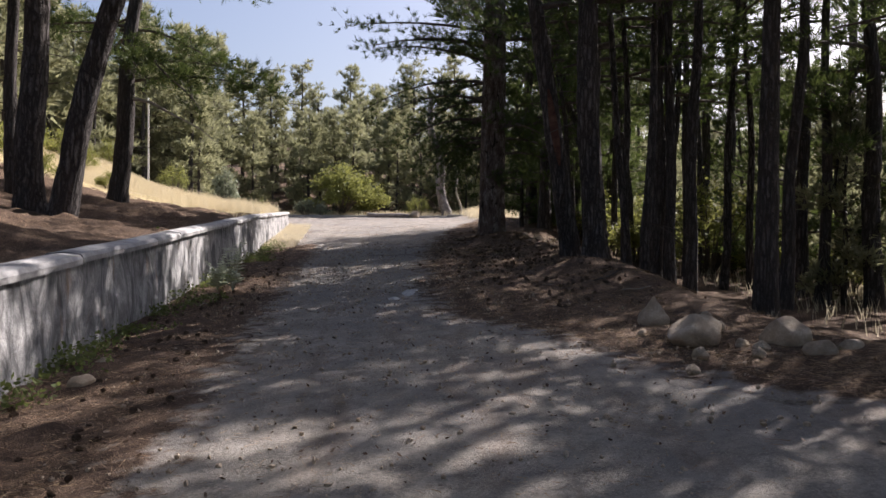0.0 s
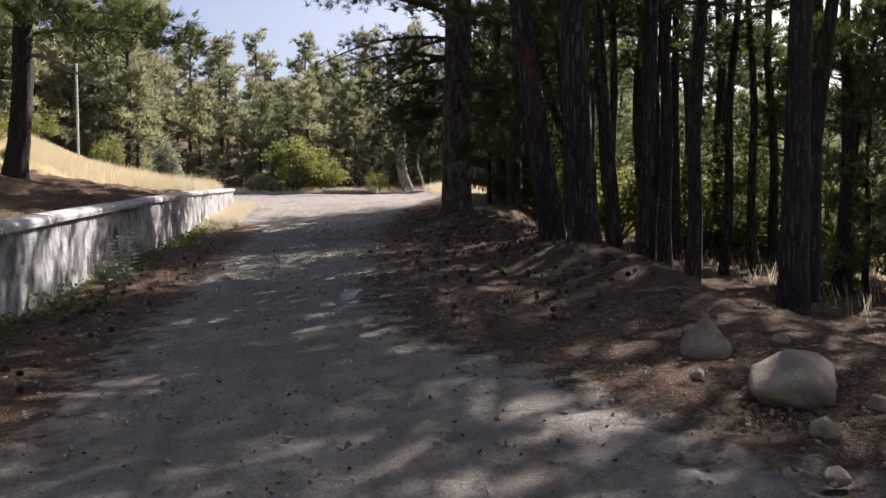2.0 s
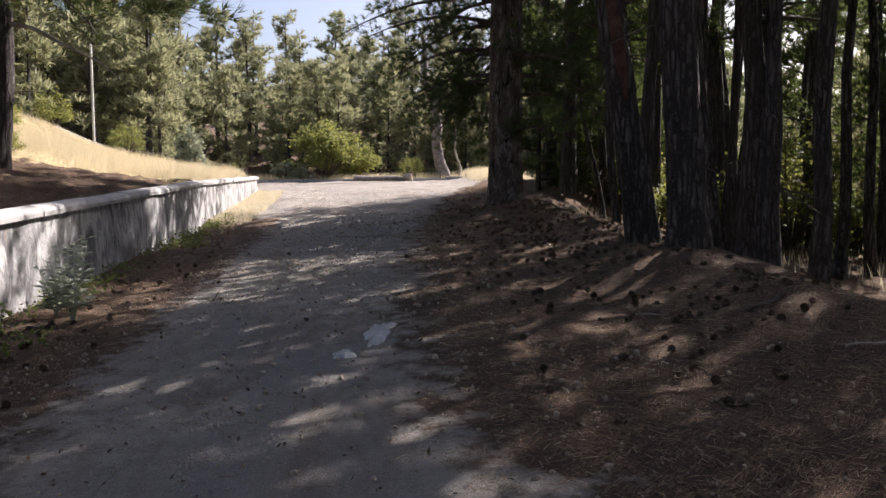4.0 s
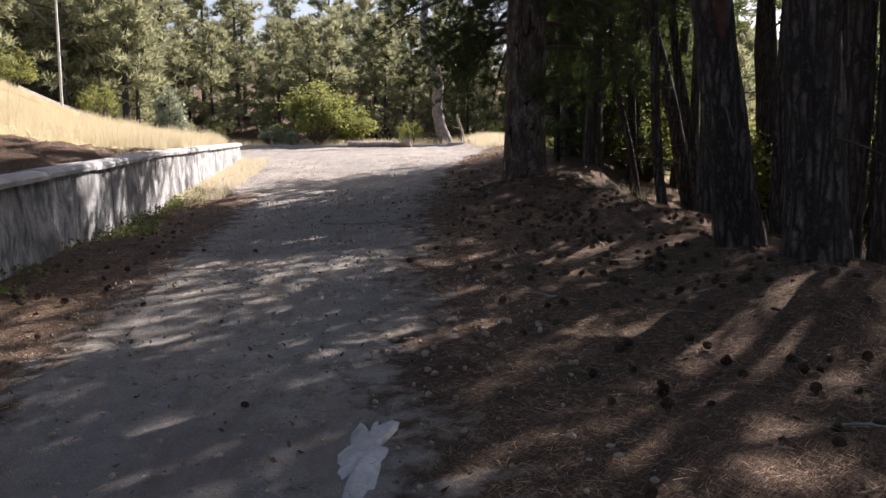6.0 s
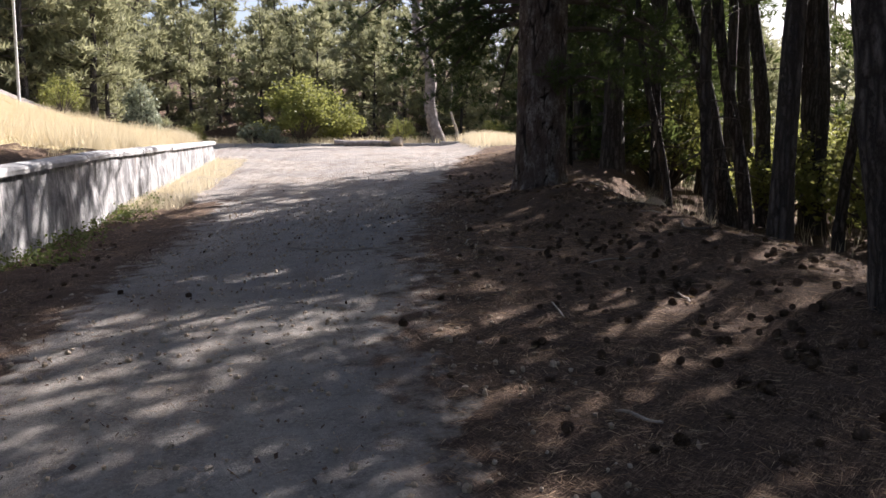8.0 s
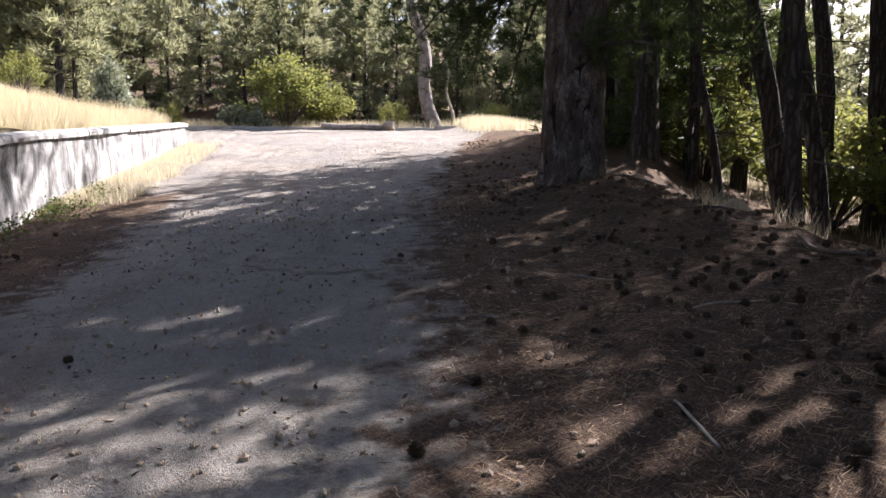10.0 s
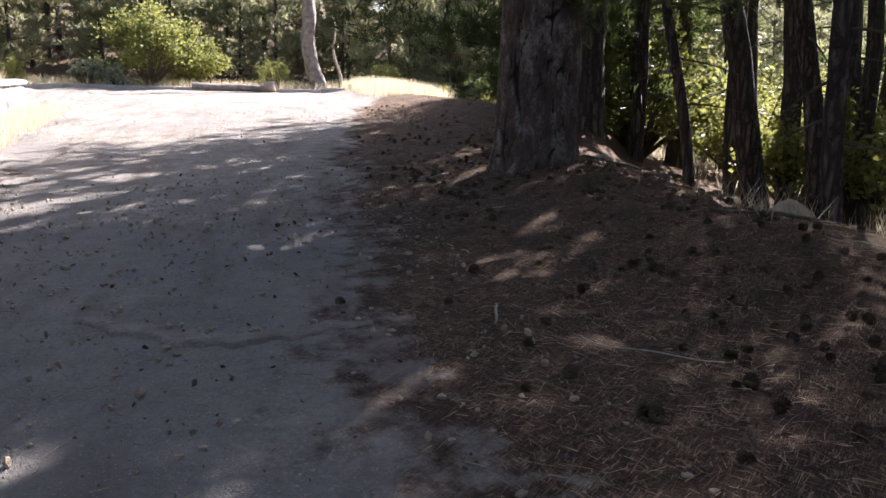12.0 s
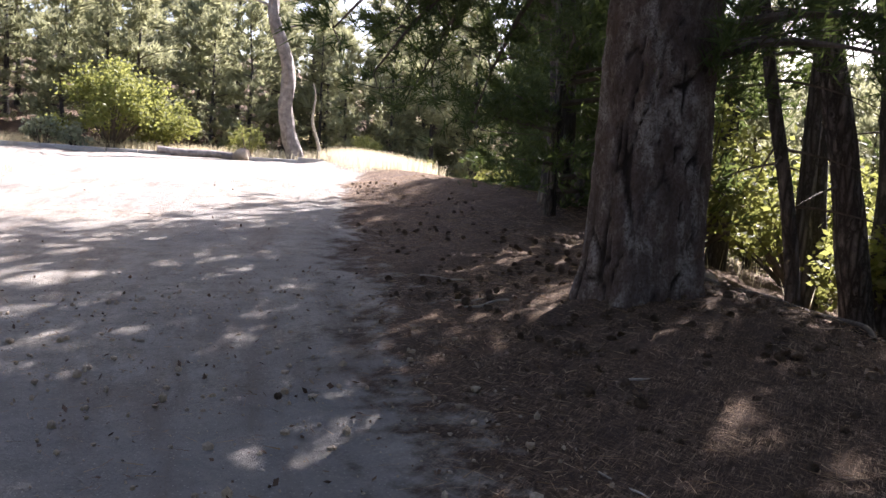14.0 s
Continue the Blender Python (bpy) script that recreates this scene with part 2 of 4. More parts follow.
def empty(name, x, y, z, label, category, group="", kind=""):
    ob = new(name)
    ob.location = (x, y, z)
    ob.empty_display_size = 0.2
    return tagged(ob, label, category, group, kind)


def tube(shape, pts, radii, sides=8, rough=0.0, freq=3.0, cap=True):
    """A tapered tube along pts; rough: relief as a share of the radius."""
    pts, radii = np.asarray(pts, float), np.asarray(radii, float)
    tang = np.gradient(pts, axis=0)
    tang /= np.linalg.norm(tang, axis=1)[:, None] + 1e-9
    ref = np.array([1.0, 0, 0]) if abs(tang[0][2]) > 0.8 else np.array([0, 0, 1.0])
    a = np.cross(tang, ref)
    a /= np.linalg.norm(a, axis=1)[:, None] + 1e-9
    b = np.cross(tang, a)
    th = np.linspace(0, 2 * np.pi, sides, endpoint=False)
    rr = np.repeat(radii[:, None], sides, 1)
    if rough:
        for i in range(len(pts)):
            for j in range(sides):
                q = Vector((math.cos(th[j]) * freq + pts[0][0] * 3, math.sin(th[j]) * freq, pts[i][2] * freq * 0.35))
                rr[i, j] *= 1 + rough * (abs(noise.noise(q)) * 2.2 - 0.6 + 0.5 * noise.noise(q * 2.7))
    v = pts[:, None, :] + rr[..., None] * (np.cos(th)[None, :, None] * a[:, None, :] + np.sin(th)[None, :, None] * b[:, None, :])
    k = len(pts)
    i, j = np.meshgrid(np.arange(k - 1), np.arange(sides), indexing="ij")
    j2 = (j + 1) % sides
    f = np.stack([i * sides + j, i * sides + j2, (i + 1) * sides + j2, (i + 1) * sides + j], -1).reshape(-1, 4)
    shape.add(v.reshape(-1, 3), f)


def tufts(shape, pts, dirs, size, count, width, r, spread=0.8):
    """Sprays of needles: count slim triangles at each point."""
    pts, dirs = np.repeat(np.asarray(pts, float), count, 0), np.repeat(np.asarray(dirs, float), count, 0)
    k = len(pts)
    w = r.normal(size=(k, 3))
    w /= np.linalg.norm(w, axis=1)[:, None]
    way = dirs + spread * w
    way /= np.linalg.norm(way, axis=1)[:, None] + 1e-9
    side = np.cross(way, r.normal(size=(k, 3)))
    side /= np.linalg.norm(side, axis=1)[:, None] + 1e-9
    ln = size * r.uniform(0.65, 1.2, k)[:, None]
    base = pts + r.normal(size=(k, 3)) * size * 0.12
    v = np.stack([base - side * width, base + side * width, base + way * ln], 1).reshape(-1, 3)
    shape.add(v, np.arange(3 * k).reshape(-1, 3))


def leaves(shape, pts, size, r, upward=0.4):
    """Single pointed leaves, each a bent diamond of two triangles."""
    pts = np.asarray(pts, float)
    k = len(pts)
    way = r.normal(size=(k, 3))
    way[:, 2] = way[:, 2] * 0.6 + upward * 0.5
    way /= np.linalg.norm(way, axis=1)[:, None]
    side = np.cross(way, r.normal(size=(k, 3)))
    side /= np.linalg.norm(side, axis=1)[:, None] + 1e-9
    ln = (size * r.uniform(0.6, 1.25, k))[:, None]
    v = np.stack([pts, pts + way * ln * 0.5 + side * ln * 0.3, pts + way * ln, pts + way * ln * 0.5 - side * ln * 0.3], 1).reshape(-1, 3)
    q = np.arange(k)[:, None] * 4
    shape.add(v, np.concatenate([q + [0, 1, 2], q + [0, 2, 3]]))


# ---- the lie of the land ----
def smooth(a, b, x):
    t = np.clip((x - a) / (b - a), 0, 1)
    return t * t * (3 - 2 * t)


def wall_x(y):
    """The road-side face of the retaining wall."""
    return -2.93 - 0.061 * np.asarray(y, float)


def wall_top(y):
    """Underside of the wall's coping."""
    y = np.asarray(y, float)
    return 0.93 + 0.0495 * np.minimum(y, 27) + 0.036 * np.maximum(y - 27, 0)


WALL_END = 41.0


def road_z(x, y):
    x, y = np.asarray(x, float), np.asarray(y, float)
    mid = 0.175 + 0.0467 * np.minimum(y, 25) + 0.056 * np.clip(y - 25, 0, 30) + 0.03 * np.maximum(y - 55, 0)
    return mid + 0.0626 * np.clip(x, -8, 8) * (1 - smooth(25, 50, y))


def land(x, y):
    x, y = np.asarray(x, float), np.asarray(y, float)
    z = road_z(x, y)
    # bank falling away beyond the tree line
    edge = 4.15 + 0.25 * np.sin(y * 0.45) + 3.2 * smooth(25, 36, y)
    d = np.maximum(x - edge, 0)
    drop = 1.5 * (1 - np.exp(-d / 2.2)) * smooth(0, 0.8, d) + 0.12 * np.clip(d - 8, 0, 40)
    z = z - drop
    # low mound of litter along the edge, and round the old pine
    z = z + 0.10 * np.exp(-((x - 3.6) / 0.7) ** 2) * smooth(8, 12, y) * (1 - smooth(30, 36, y))
    z = z + 0.20 * np.exp(-(((x - 3.0) / 1.2) ** 2 + ((y - 24.7) / 1.7) ** 2))
    for hx, hy, hz, hw in ((3.45, 14.4, 0.15, 0.55), (3.7, 12.4, 0.09, 0.5), (3.6, 19.4, 0.10, 0.6), (3.75, 21.6, 0.12, 0.55)):
        z = z + hz * np.exp(-((x - hx) / hw) ** 2 - ((y - hy) / (1.3 * hw)) ** 2)
    # ridge of litter and hay that closes the clearing
    z = z + 0.32 * np.exp(-((x - 5.6) / 1.4) ** 2) * smooth(26, 36, y) * (1 - smooth(54, 62, y))
    # bank held by the wall
    s = np.maximum(wall_x(y) - 0.16 - x, 0)
    lift = 0.10 * s + 0.014 * np.minimum(s, 14) ** 2 + 0.25 * np.maximum(s - 14, 0) * np.exp(-np.maximum(s - 14, 0) / 60)
    bank = wall_top(y) + 0.02 + lift
    held = (x < wall_x(y) - 0.16) & (y < WALL_END)
    z = np.where(held, bank, z)
    # past the wall's end the bank runs out into the clearing
    past = (y >= WALL_END)
    s2 = np.maximum(-5.6 - 0.28 * (y - WALL_END) - x, 0)
    hill = 0.06 * s2 + 0.20 * s2 * s2 / (s2 + 6) + (0.10 * s2 + 0.10 * s2 * s2 / (s2 + 6)) * np.exp(-np.maximum(s2 - 12, 0) / 20) * (1 - smooth(46, 52, y))
    z = np.where(past, np.maximum(z, z + hill), z)
    # far hill
    z = z + 0.17 * np.minimum(np.maximum(y - 58, 0), 70) * smooth(58, 72, y)
    return z


def land_at(x, y):
    return float(land(x, y))


def spaced(lo, hi, fine, far, grow):
    mid = list(np.arange(lo, hi + fine * 0.5, fine))
    a, step = [lo], fine
    while a[-1] > -far:
        step *= grow
        a.append(a[-1] - step)
    b, step = [mid[-1]], fine
    while b[-1] < far:
        step *= grow
        b.append(b[-1] + step)
    return np.array(a[:0:-1] + mid + b[1:])


def track_right(y):
    """Where the bare track gives way to needle litter."""
    return np.interp(y, [2, 5, 7, 8.5, 10, 12, 14, 18, 23, 27, 31, 35, 40, 46], [3.4, 3.1, 2.2, 1.4, 0.85, 0.4, 0.5, 0.65, 0.9, 1.4, 1.85, 2.5, 3.2, 5.2])


def build_ground():
    xs, ys = spaced(-6.6, 6.6, 0.11, 900, 1.16), spaced(-1.0, 34.0, 0.13, 900, 1.13)
    gx, gy = np.meshgrid(xs, ys)
    z = land(gx, gy)
    near = (np.abs(gx) < 30) & (gy > -20) & (gy < 70)
    rough = np.zeros_like(z)
    for i, j in zip(*np.nonzero(near)):
        x, y = gx[i, j], gy[i, j]
        on_road = -2.4 < x < 1.6
        big = noise.noise(Vector((x * 0.6, y * 0.6, 0)))
        small = noise.noise(Vector((x * 3.1, y * 3.1, 5)))
        tiny = noise.noise(Vector((x * 8, y * 8, 9)))
        rough[i, j] = (0.018 * big + 0.012 * small + 0.007 * tiny) if on_road else (0.07 * big + 0.045 * small + 0.022 * tiny) * (2.4 if x < -4.5 else 1.0)
    z = z + rough
    sh = Shape()
    ny, nx = gx.shape
    i, j = np.meshgrid(np.arange(ny - 1), np.arange(nx - 1), indexing="ij")
    f = np.stack([i * nx + j, i * nx + j + 1, (i + 1) * nx + j + 1, (i + 1) * nx + j], -1).reshape(-1, 4)
    sh.add(np.stack([gx, gy, z], -1).reshape(-1, 3), f)
    me = sh.mesh("ground", GROUND, True)
    # where the bare track, the dry grass and the needle litter lie
    right = track_right(gy) + 0.12 * np.sin(gy * 1.7)
    left = -1.15 - 0.052 * gy
    road = smooth(left - 0.9, left + 0.8, gx) * (1 - smooth(right - 1.0, right + 1.0, gx))
    clearing = smooth(27, 31, gy) * (1 - smooth(53, 54, gy)) * smooth(wall_x(gy) - 0.2, wall_x(gy) + 0.4, gx) * (1 - smooth(right - 0.5, right + 0.6, gx))
    clearing = np.maximum(clearing, smooth(40.5, 42, gy) * (1 - smooth(53, 54, gy)) * smooth(-30, -24, gx) * (1 - smooth(right - 0.5, right + 0.6, gx)))
    road = np.maximum(road * (1 - smooth(52, 54, gy)), clearing)
    hay = smooth(25, 29, gy) * (1 - smooth(42, 44, gy)) * (1 - smooth(wall_x(gy) - 0.4, wall_x(gy) - 0.1, gx)) * smooth(-26, -18, gx)
    hay = np.maximum(hay, smooth(53, 54, gy) * (1 - smooth(57, 60, gy)))
    hay = np.maximum(hay, smooth(44, 47, gy) * smooth(4.4, 5.4, gx) * (1 - smooth(6.5, 8, gx)))
    hay = np.maximum(hay, 0.45 * smooth(9, 13, gx) * (1 - smooth(30, 45, gx)))
    for name, val in (("road", road), ("hay", hay)):
        at = me.attributes.new(name, "FLOAT", "POINT")
        at.data.foreach_set("value", val.reshape(-1).astype(np.float32))
    ob = new("ground", me)
    tagged(ob, "pale dirt track between banks of brown pine needles", "ground", kind="structure")
    return ob


build_ground()


# ---- retaining wall with its coping ----
def build_wall():
    top = empty("wall_west", float(wall_x(10)), 10, float(road_z(wall_x(10), 10)), "weathered grey plastered retaining wall with a concrete coping", "wall", kind="structure")
    o = np.array(top.location)
    ys = np.arange(-14, WALL_END + 0.01, 0.14)
    cols = 13
    sh = Shape()
    v = []
    for y in ys:
        zb, zt = float(road_z(wall_x(y), y)) - 0.35, float(wall_top(y))
        for c in range(cols):
            t = c / (cols - 1)
            z = zb + (zt - zb) * t
            batter = 0.05 * (1 - t)
            bump = 0.03 * noise.noise(Vector((y * 1.6, z * 1.9, 2))) + 0.018 * noise.noise(Vector((y * 5, z * 5, 7)))
            v.append((float(wall_x(y)) + batter + bump, y, z))
    k = len(ys)
    i, j = np.meshgrid(np.arange(k - 1), np.arange(cols - 1), indexing="ij")
    f = np.stack([i * cols + j, (i + 1) * cols + j, (i + 1) * cols + j + 1, i * cols + j + 1], -1).reshape(-1, 4)
    sh.add(np.array(v) - o, f)
    # back, ends and top of the wall's body
    back = [(float(wall_x(y)) - 0.34, y, z) for y in (ys[0], ys[-1]) for z in (float(wall_top(y)) - 1.5, float(wall_top(y)))]
    fr = [v[0], v[cols - 1], v[-cols], v[-1]]
    q = np.array([back[0], back[1], back[2], back[3], *fr]) - o
    sh.add(q, [(0, 2, 3, 1), (0, 1, 5, 4), (2, 6, 7, 3), (1, 3, 7, 5)])
    part("wall_body", sh, PLASTER, top, smooth=True)
    # coping in cast lengths
    y, r = -14.0, random.Random(3)
    while y < WALL_END:
        ln = min(r.uniform(1.5, 2.1), WALL_END + 0.08 - y)
        if ln < 0.3:
            break
        bm = bmesh.new()
        n = 5
        ring = []
        lift, yaw = r.uniform(-0.006, 0.010), r.uniform(-0.012, 0.012)
        for s in range(n):
            yy = y + 0.008 + (ln - 0.016) * s / (n - 1)
            zt = float(wall_top(yy)) + lift
            x0 = float(wall_x(yy)) + 0.065 + yaw + 0.006 * noise.noise(Vector((yy * 3, 0, 1)))
            prof = [(x0, zt - 0.004), (x0 + 0.004, zt + 0.055), (x0 - 0.03, zt + 0.10), (x0 - 0.22, zt + 0.125), (x0 - 0.42, zt + 0.10), (x0 - 0.45, zt - 0.004)]
            ring.append([bm.verts.new((px - o[0], yy - o[1], pz + 0.004 * noise.noise(Vector((px * 9, yy * 4, 3))) - o[2])) for px, pz in prof])
        for a, b in zip(ring, ring[1:]):
            for p in range(6):
                bm.faces.new((a[p], a[(p + 1) % 6], b[(p + 1) % 6], b[p]))
        bm.faces.new(ring[0])
        bm.faces.new(ring[-1][::-1])
        bmesh.ops.recalc_face_normals(bm, faces=bm.faces)
        me = bpy.data.meshes.new("coping_slab")
        bm.to_mesh(me)
        bm.free()
        me.materials.append(COPING)
        part("coping_slab", me, COPING, top)
        y += ln


build_wall()


# ---- trees ----
def axis(h, lean, bend, r, k=14):
    """Points of a trunk from its foot: lean in degrees towards x and y, bend in metres."""
    t = np.linspace(0, 1, k)
    ph = r.uniform(0, 6.28, 4)
    x = math.tan(radians(lean[0])) * h * t + bend * (np.sin(t * 5 + ph[0]) - math.sin(ph[0])) * t
    y = math.tan(radians(lean[1])) * h * t + bend * (np.sin(t * 4 + ph[1]) - math.sin(ph[1])) * t
    z = h * t
    wave = 0.055 if bend > 0.06 else 0.0
    x = x + wave * np.sin(z * 1.15 + ph[2]) * np.minimum(z, 1)
    y = y + wave * np.sin(z * 1.0 + ph[3]) * np.minimum(z, 1)
    return np.stack([x, y, z - 0.25 * (1 - t) ** 6], 1)


def pine_limbs(path, h, lo, reach, count, r, droop=0.25, sector=None):
    """Limbs from height lo upwards: a list of (points, radii)."""
    out = []
    for i in range(count):
        t = lo / h + (0.97 - lo / h) * ((i + r.uniform(0, 0.9)) / count)
        base = np.array([np.interp(t, np.linspace(0, 1, len(path)), path[:, c]) for c in range(3)])
        az = r.uniform(0, 6.28) if sector is None else r.uniform(*sector)
        up = (t - lo / h) / (1 - lo / h)
        ln = reach * (1.0 - 0.72 * up ** 1.3) * r.uniform(0.7, 1.12)
        s = np.linspace(0, 1, 7)
        rise = ln * (0.12 + 0.5 * up) * s - droop * ln * s * s * (1 - 0.6 * up) + 0.12 * ln * np.maximum(s - 0.6, 0)
        sway = 0.12 * ln * np.sin(s * 3 + r.uniform(0, 6)) * s
        out.append((np.stack([base[0] + math.cos(az) * ln * s - math.sin(az) * sway, base[1] + math.sin(az) * ln * s + math.cos(az) * sway, base[2] + rise], 1),
                    np.interp(s, [0, 1], [0.018 + 0.016 * ln, 0.006])))
    return out


def crown_on(limbs, shape, tuft_n, size, needles, width, r, start=0.3, wide=0.3, twigs=None):
    """Needle tufts in flat clumps along the outer part of each limb, with gaps between the clumps."""
    for pts, rad in limbs:
        ln = np.linalg.norm(pts[-1] - pts[0])
        k = max(4, int(tuft_n * (0.4 + ln / 3.0)))
        groups = max(3, int(2 + ln * 2.2))
        cs = start + (1.0 - start) * (np.arange(groups) + r.uniform(0, 1, groups)) / groups
        cs[-1] = 1.0
        mid = np.stack([np.interp(cs, np.linspace(0, 1, len(pts)), pts[:, c]) for c in range(3)], 1)
        side = np.cross(pts[-1] - pts[0], [0, 0, 1.0])
        side /= np.linalg.norm(side) + 1e-6
        mid2 = mid + side * (r.normal(size=(groups, 1)) * wide * (0.5 + 0.35 * ln) * (1.15 - cs[:, None])) + np.array([0, 0, 1]) * r.normal(size=(groups, 1)) * 0.10
        g = r.integers(groups, size=k)
        off = r.normal(size=(k, 3)) * np.array([0.23, 0.23, 0.095]) * (0.75 + 0.12 * ln)
        tip = mid2[g] + off
        out = (pts[-1] - pts[0]) / (ln + 1e-6)
        d = off / (np.linalg.norm(off, axis=1)[:, None] + 1e-6) * 0.6 + out * 0.45 + np.array([0, 0, 0.55])
        tufts(shape, tip, d, size, needles, width, r)
        if twigs is not None:
            for p, q in zip(mid, mid2):
                tube(twigs, [p, (p + q) / 2 + np.array([0, 0, 0.03]), q], [0.012, 0.009, 0.005], 4)
            for p, q in list(zip(mid2[g], tip))[:: 4]:
                tube(twigs, [p, q], [0.006, 0.003], 3)


def limb_parts(ls, top):
    for p, rr in ls:
        sh = Shape()
        tube(sh, p, rr, 6)
        part("limb", sh, TWIG, top)


def near_pine(x, y, h, r0, lean=(0, 0), bend=0.12, lo=5.0, reach=2.8, limbs=16, tuft_n=26, seed=1, label="", detail=18, sector=None, droop=0.25, snags=5, bark=BARK, size=0.28):
    r = np.random.default_rng(seed)
    z = land_at(x, y)
    top = empty("pine_tree", x, y, z, label or "tall black pine with grey furrowed bark in shade", "tree", "pines along the track")
    path = axis(h, lean, bend, r, 26)
    t = np.linspace(0, 1, 26)
    rad = r0 * ((1 - t) ** 0.75 * 0.86 + 0.05) + r0 * 0.22 * np.exp(-t * h / 0.3)
    dense_t = np.concatenate([np.linspace(0, 5.5 / h, 34)[:-1], np.linspace(5.5 / h, 1, 14)])
    pts = np.stack([np.interp(dense_t, t, path[:, c]) for c in range(3)], 1)
    tr = Shape()
    tube(tr, pts, np.interp(dense_t, t, rad), detail, 0.11, 2.4 + r0 * 4)
    part("trunk", tr, bark, top, smooth=True)
    ls = pine_limbs(path, h, lo, reach, limbs, r, droop, sector)
    limb_parts(ls, top)
    tw, cr = Shape(), Shape()
    crown_on(ls, cr, int(tuft_n * 1.6), size, 13, 0.013, r, 0.25, 0.32, twigs=tw)
    tagged(part("twigwork", tw, TWIG, top), kind="stuff")
    part("crown", cr, NEEDLES, top, "dark green tufted needle crown")
    # dead stubs on the bare trunk
    for _ in range(snags):
        tt = r.uniform(1.2, lo) / h
        b = np.array([np.interp(tt, t, path[:, c]) for c in range(3)])
        az, ln = r.uniform(0, 6.28), r.uniform(0.25, 1.1)
        s = np.linspace(0, 1, 5)[:, None]
        d = np.array([math.cos(az), math.sin(az), r.uniform(-0.35, 0.25)])
        st = Shape()
        tube(st, b + d * ln * s + np.array([0, 0, -0.2]) * ln * s * s, np.interp(s[:, 0], [0, 1], [0.018, 0.004]), 5)
        part("dead_branch", st, TWIG, top)
    return top


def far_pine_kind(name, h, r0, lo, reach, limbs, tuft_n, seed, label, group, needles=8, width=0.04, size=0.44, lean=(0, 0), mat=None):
    """One far pine, standing at the origin, to be copied."""
    r = np.random.default_rng(seed)
    top = empty(name, 0, 0, 0, label, "tree", group)
    path = axis(h, lean, 0.12, r, 12)
    t = np.linspace(0, 1, 12)
    tr = Shape()
    tube(tr, path, r0 * ((1 - t) ** 0.8 * 0.9 + 0.06) + r0 * 0.3 * np.exp(-t * h / 0.3), 9, 0.08)
    part("trunk", tr, BARK, top, smooth=True)
    ls = pine_limbs(path, h, lo, reach, limbs, r, 0.18)
    br, cr = Shape(), Shape()
    for p, rr in ls:
        tube(br, p[::2], rr[::2], 4)
    crown_on(ls, cr, tuft_n, size, needles, width, r, 0.2, 0.33)
    tagged(part("branchwork", br, TWIG, top), kind="stuff")
    part("crown", cr, mat or NEEDLES_FAR_LIT, top)
    return top


def place(kind, x, y, s, turn, sink=0.1):
    m = pose(x, y, land_at(x, y) - sink, 0, 0, turn) @ Matrix.Diagonal((s, s, s, 1))
    return copy_thing(kind, m)


# the shaded row along the right-hand edge
SCARRED = near_pine(3.80, 16.72, 15.0, 0.235, (-9, 0), 0.05, 5.2, 4.6, 22, 20, 11, "leaning black pine with a red resin scar", 22)
near_pine(4.06, 15.85, 17.0, 0.275, (-2.0, 0), 0.10, 5.6, 4.8, 26, 20, 12, detail=22)
near_pine(6.50, 19.50, 13.5, 0.23, (0.5, 1), 0.10, 5.6, 2.9, 15, 24, 13, "black pine standing below the edge of the bank")
near_pine(5.25, 16.30, 12.5, 0.11, (1, 1), 0.12, 5.5, 2.3, 12, 22, 14, "slim black pine below the edge of the bank")
near_pine(7.10, 14.75, 14.0, 0.25, (0.5, 0), 0.06, 6.0, 3.0, 16, 24, 16, "stout black pine standing below the edge of the bank", 20)
near_pine(11.5, 26.6, 13.0, 0.21, (-1.5, 0), 0.15, 5.4, 2.5, 13, 22, 15, "black pine far down the bank")
near_pine(11.7, 30.0, 13.0, 0.24, (1.5, 0), 0.12, 5.5, 2.6, 12, 22, 17, "black pine far down the bank")
near_pine(11.2, 17.9, 13.0, 0.25, (-1, 0), 0.08, 5.6, 2.8, 14, 22, 18, "black pine far down the bank")
near_pine(10.5, 19.9, 12.0, 0.20, (1, 0), 0.12, 5.0, 2.6, 13, 22, 19, "black pine far down the bank")
# leaning and crooked pines at the edge of the falling bank
for x, y, h, r0, lean, seed, snags in ((7.50, 27.6, 12.0, 0.21, (-12, 0), 61, 8), (8.60, 28.4, 12.5, 0.19, (-5, 0), 62, 6), (6.0, 27.0, 9.0, 0.09, (-9, 0), 63, 9), (6.75, 30.1, 10.0, 0.14, (-3, 0), 64, 6), (9.75, 28.7, 12.5, 0.27, (-2, 0), 69, 6),
                                       (5.4, 23.5, 10.0, 0.11, (-6, 0), 65, 9), (6.9, 25.6, 12.0, 0.14, (-10, 0), 66, 7), (10.0, 18.4, 8.0, 0.06, (12, 0), 68, 6)):
    near_pine(x, y, h, r0, lean, 0.25, h * 0.42, 2.3, 11, 22, seed, "slim crooked black pine at the edge of the bank", 12, snags=snags, size=0.24)


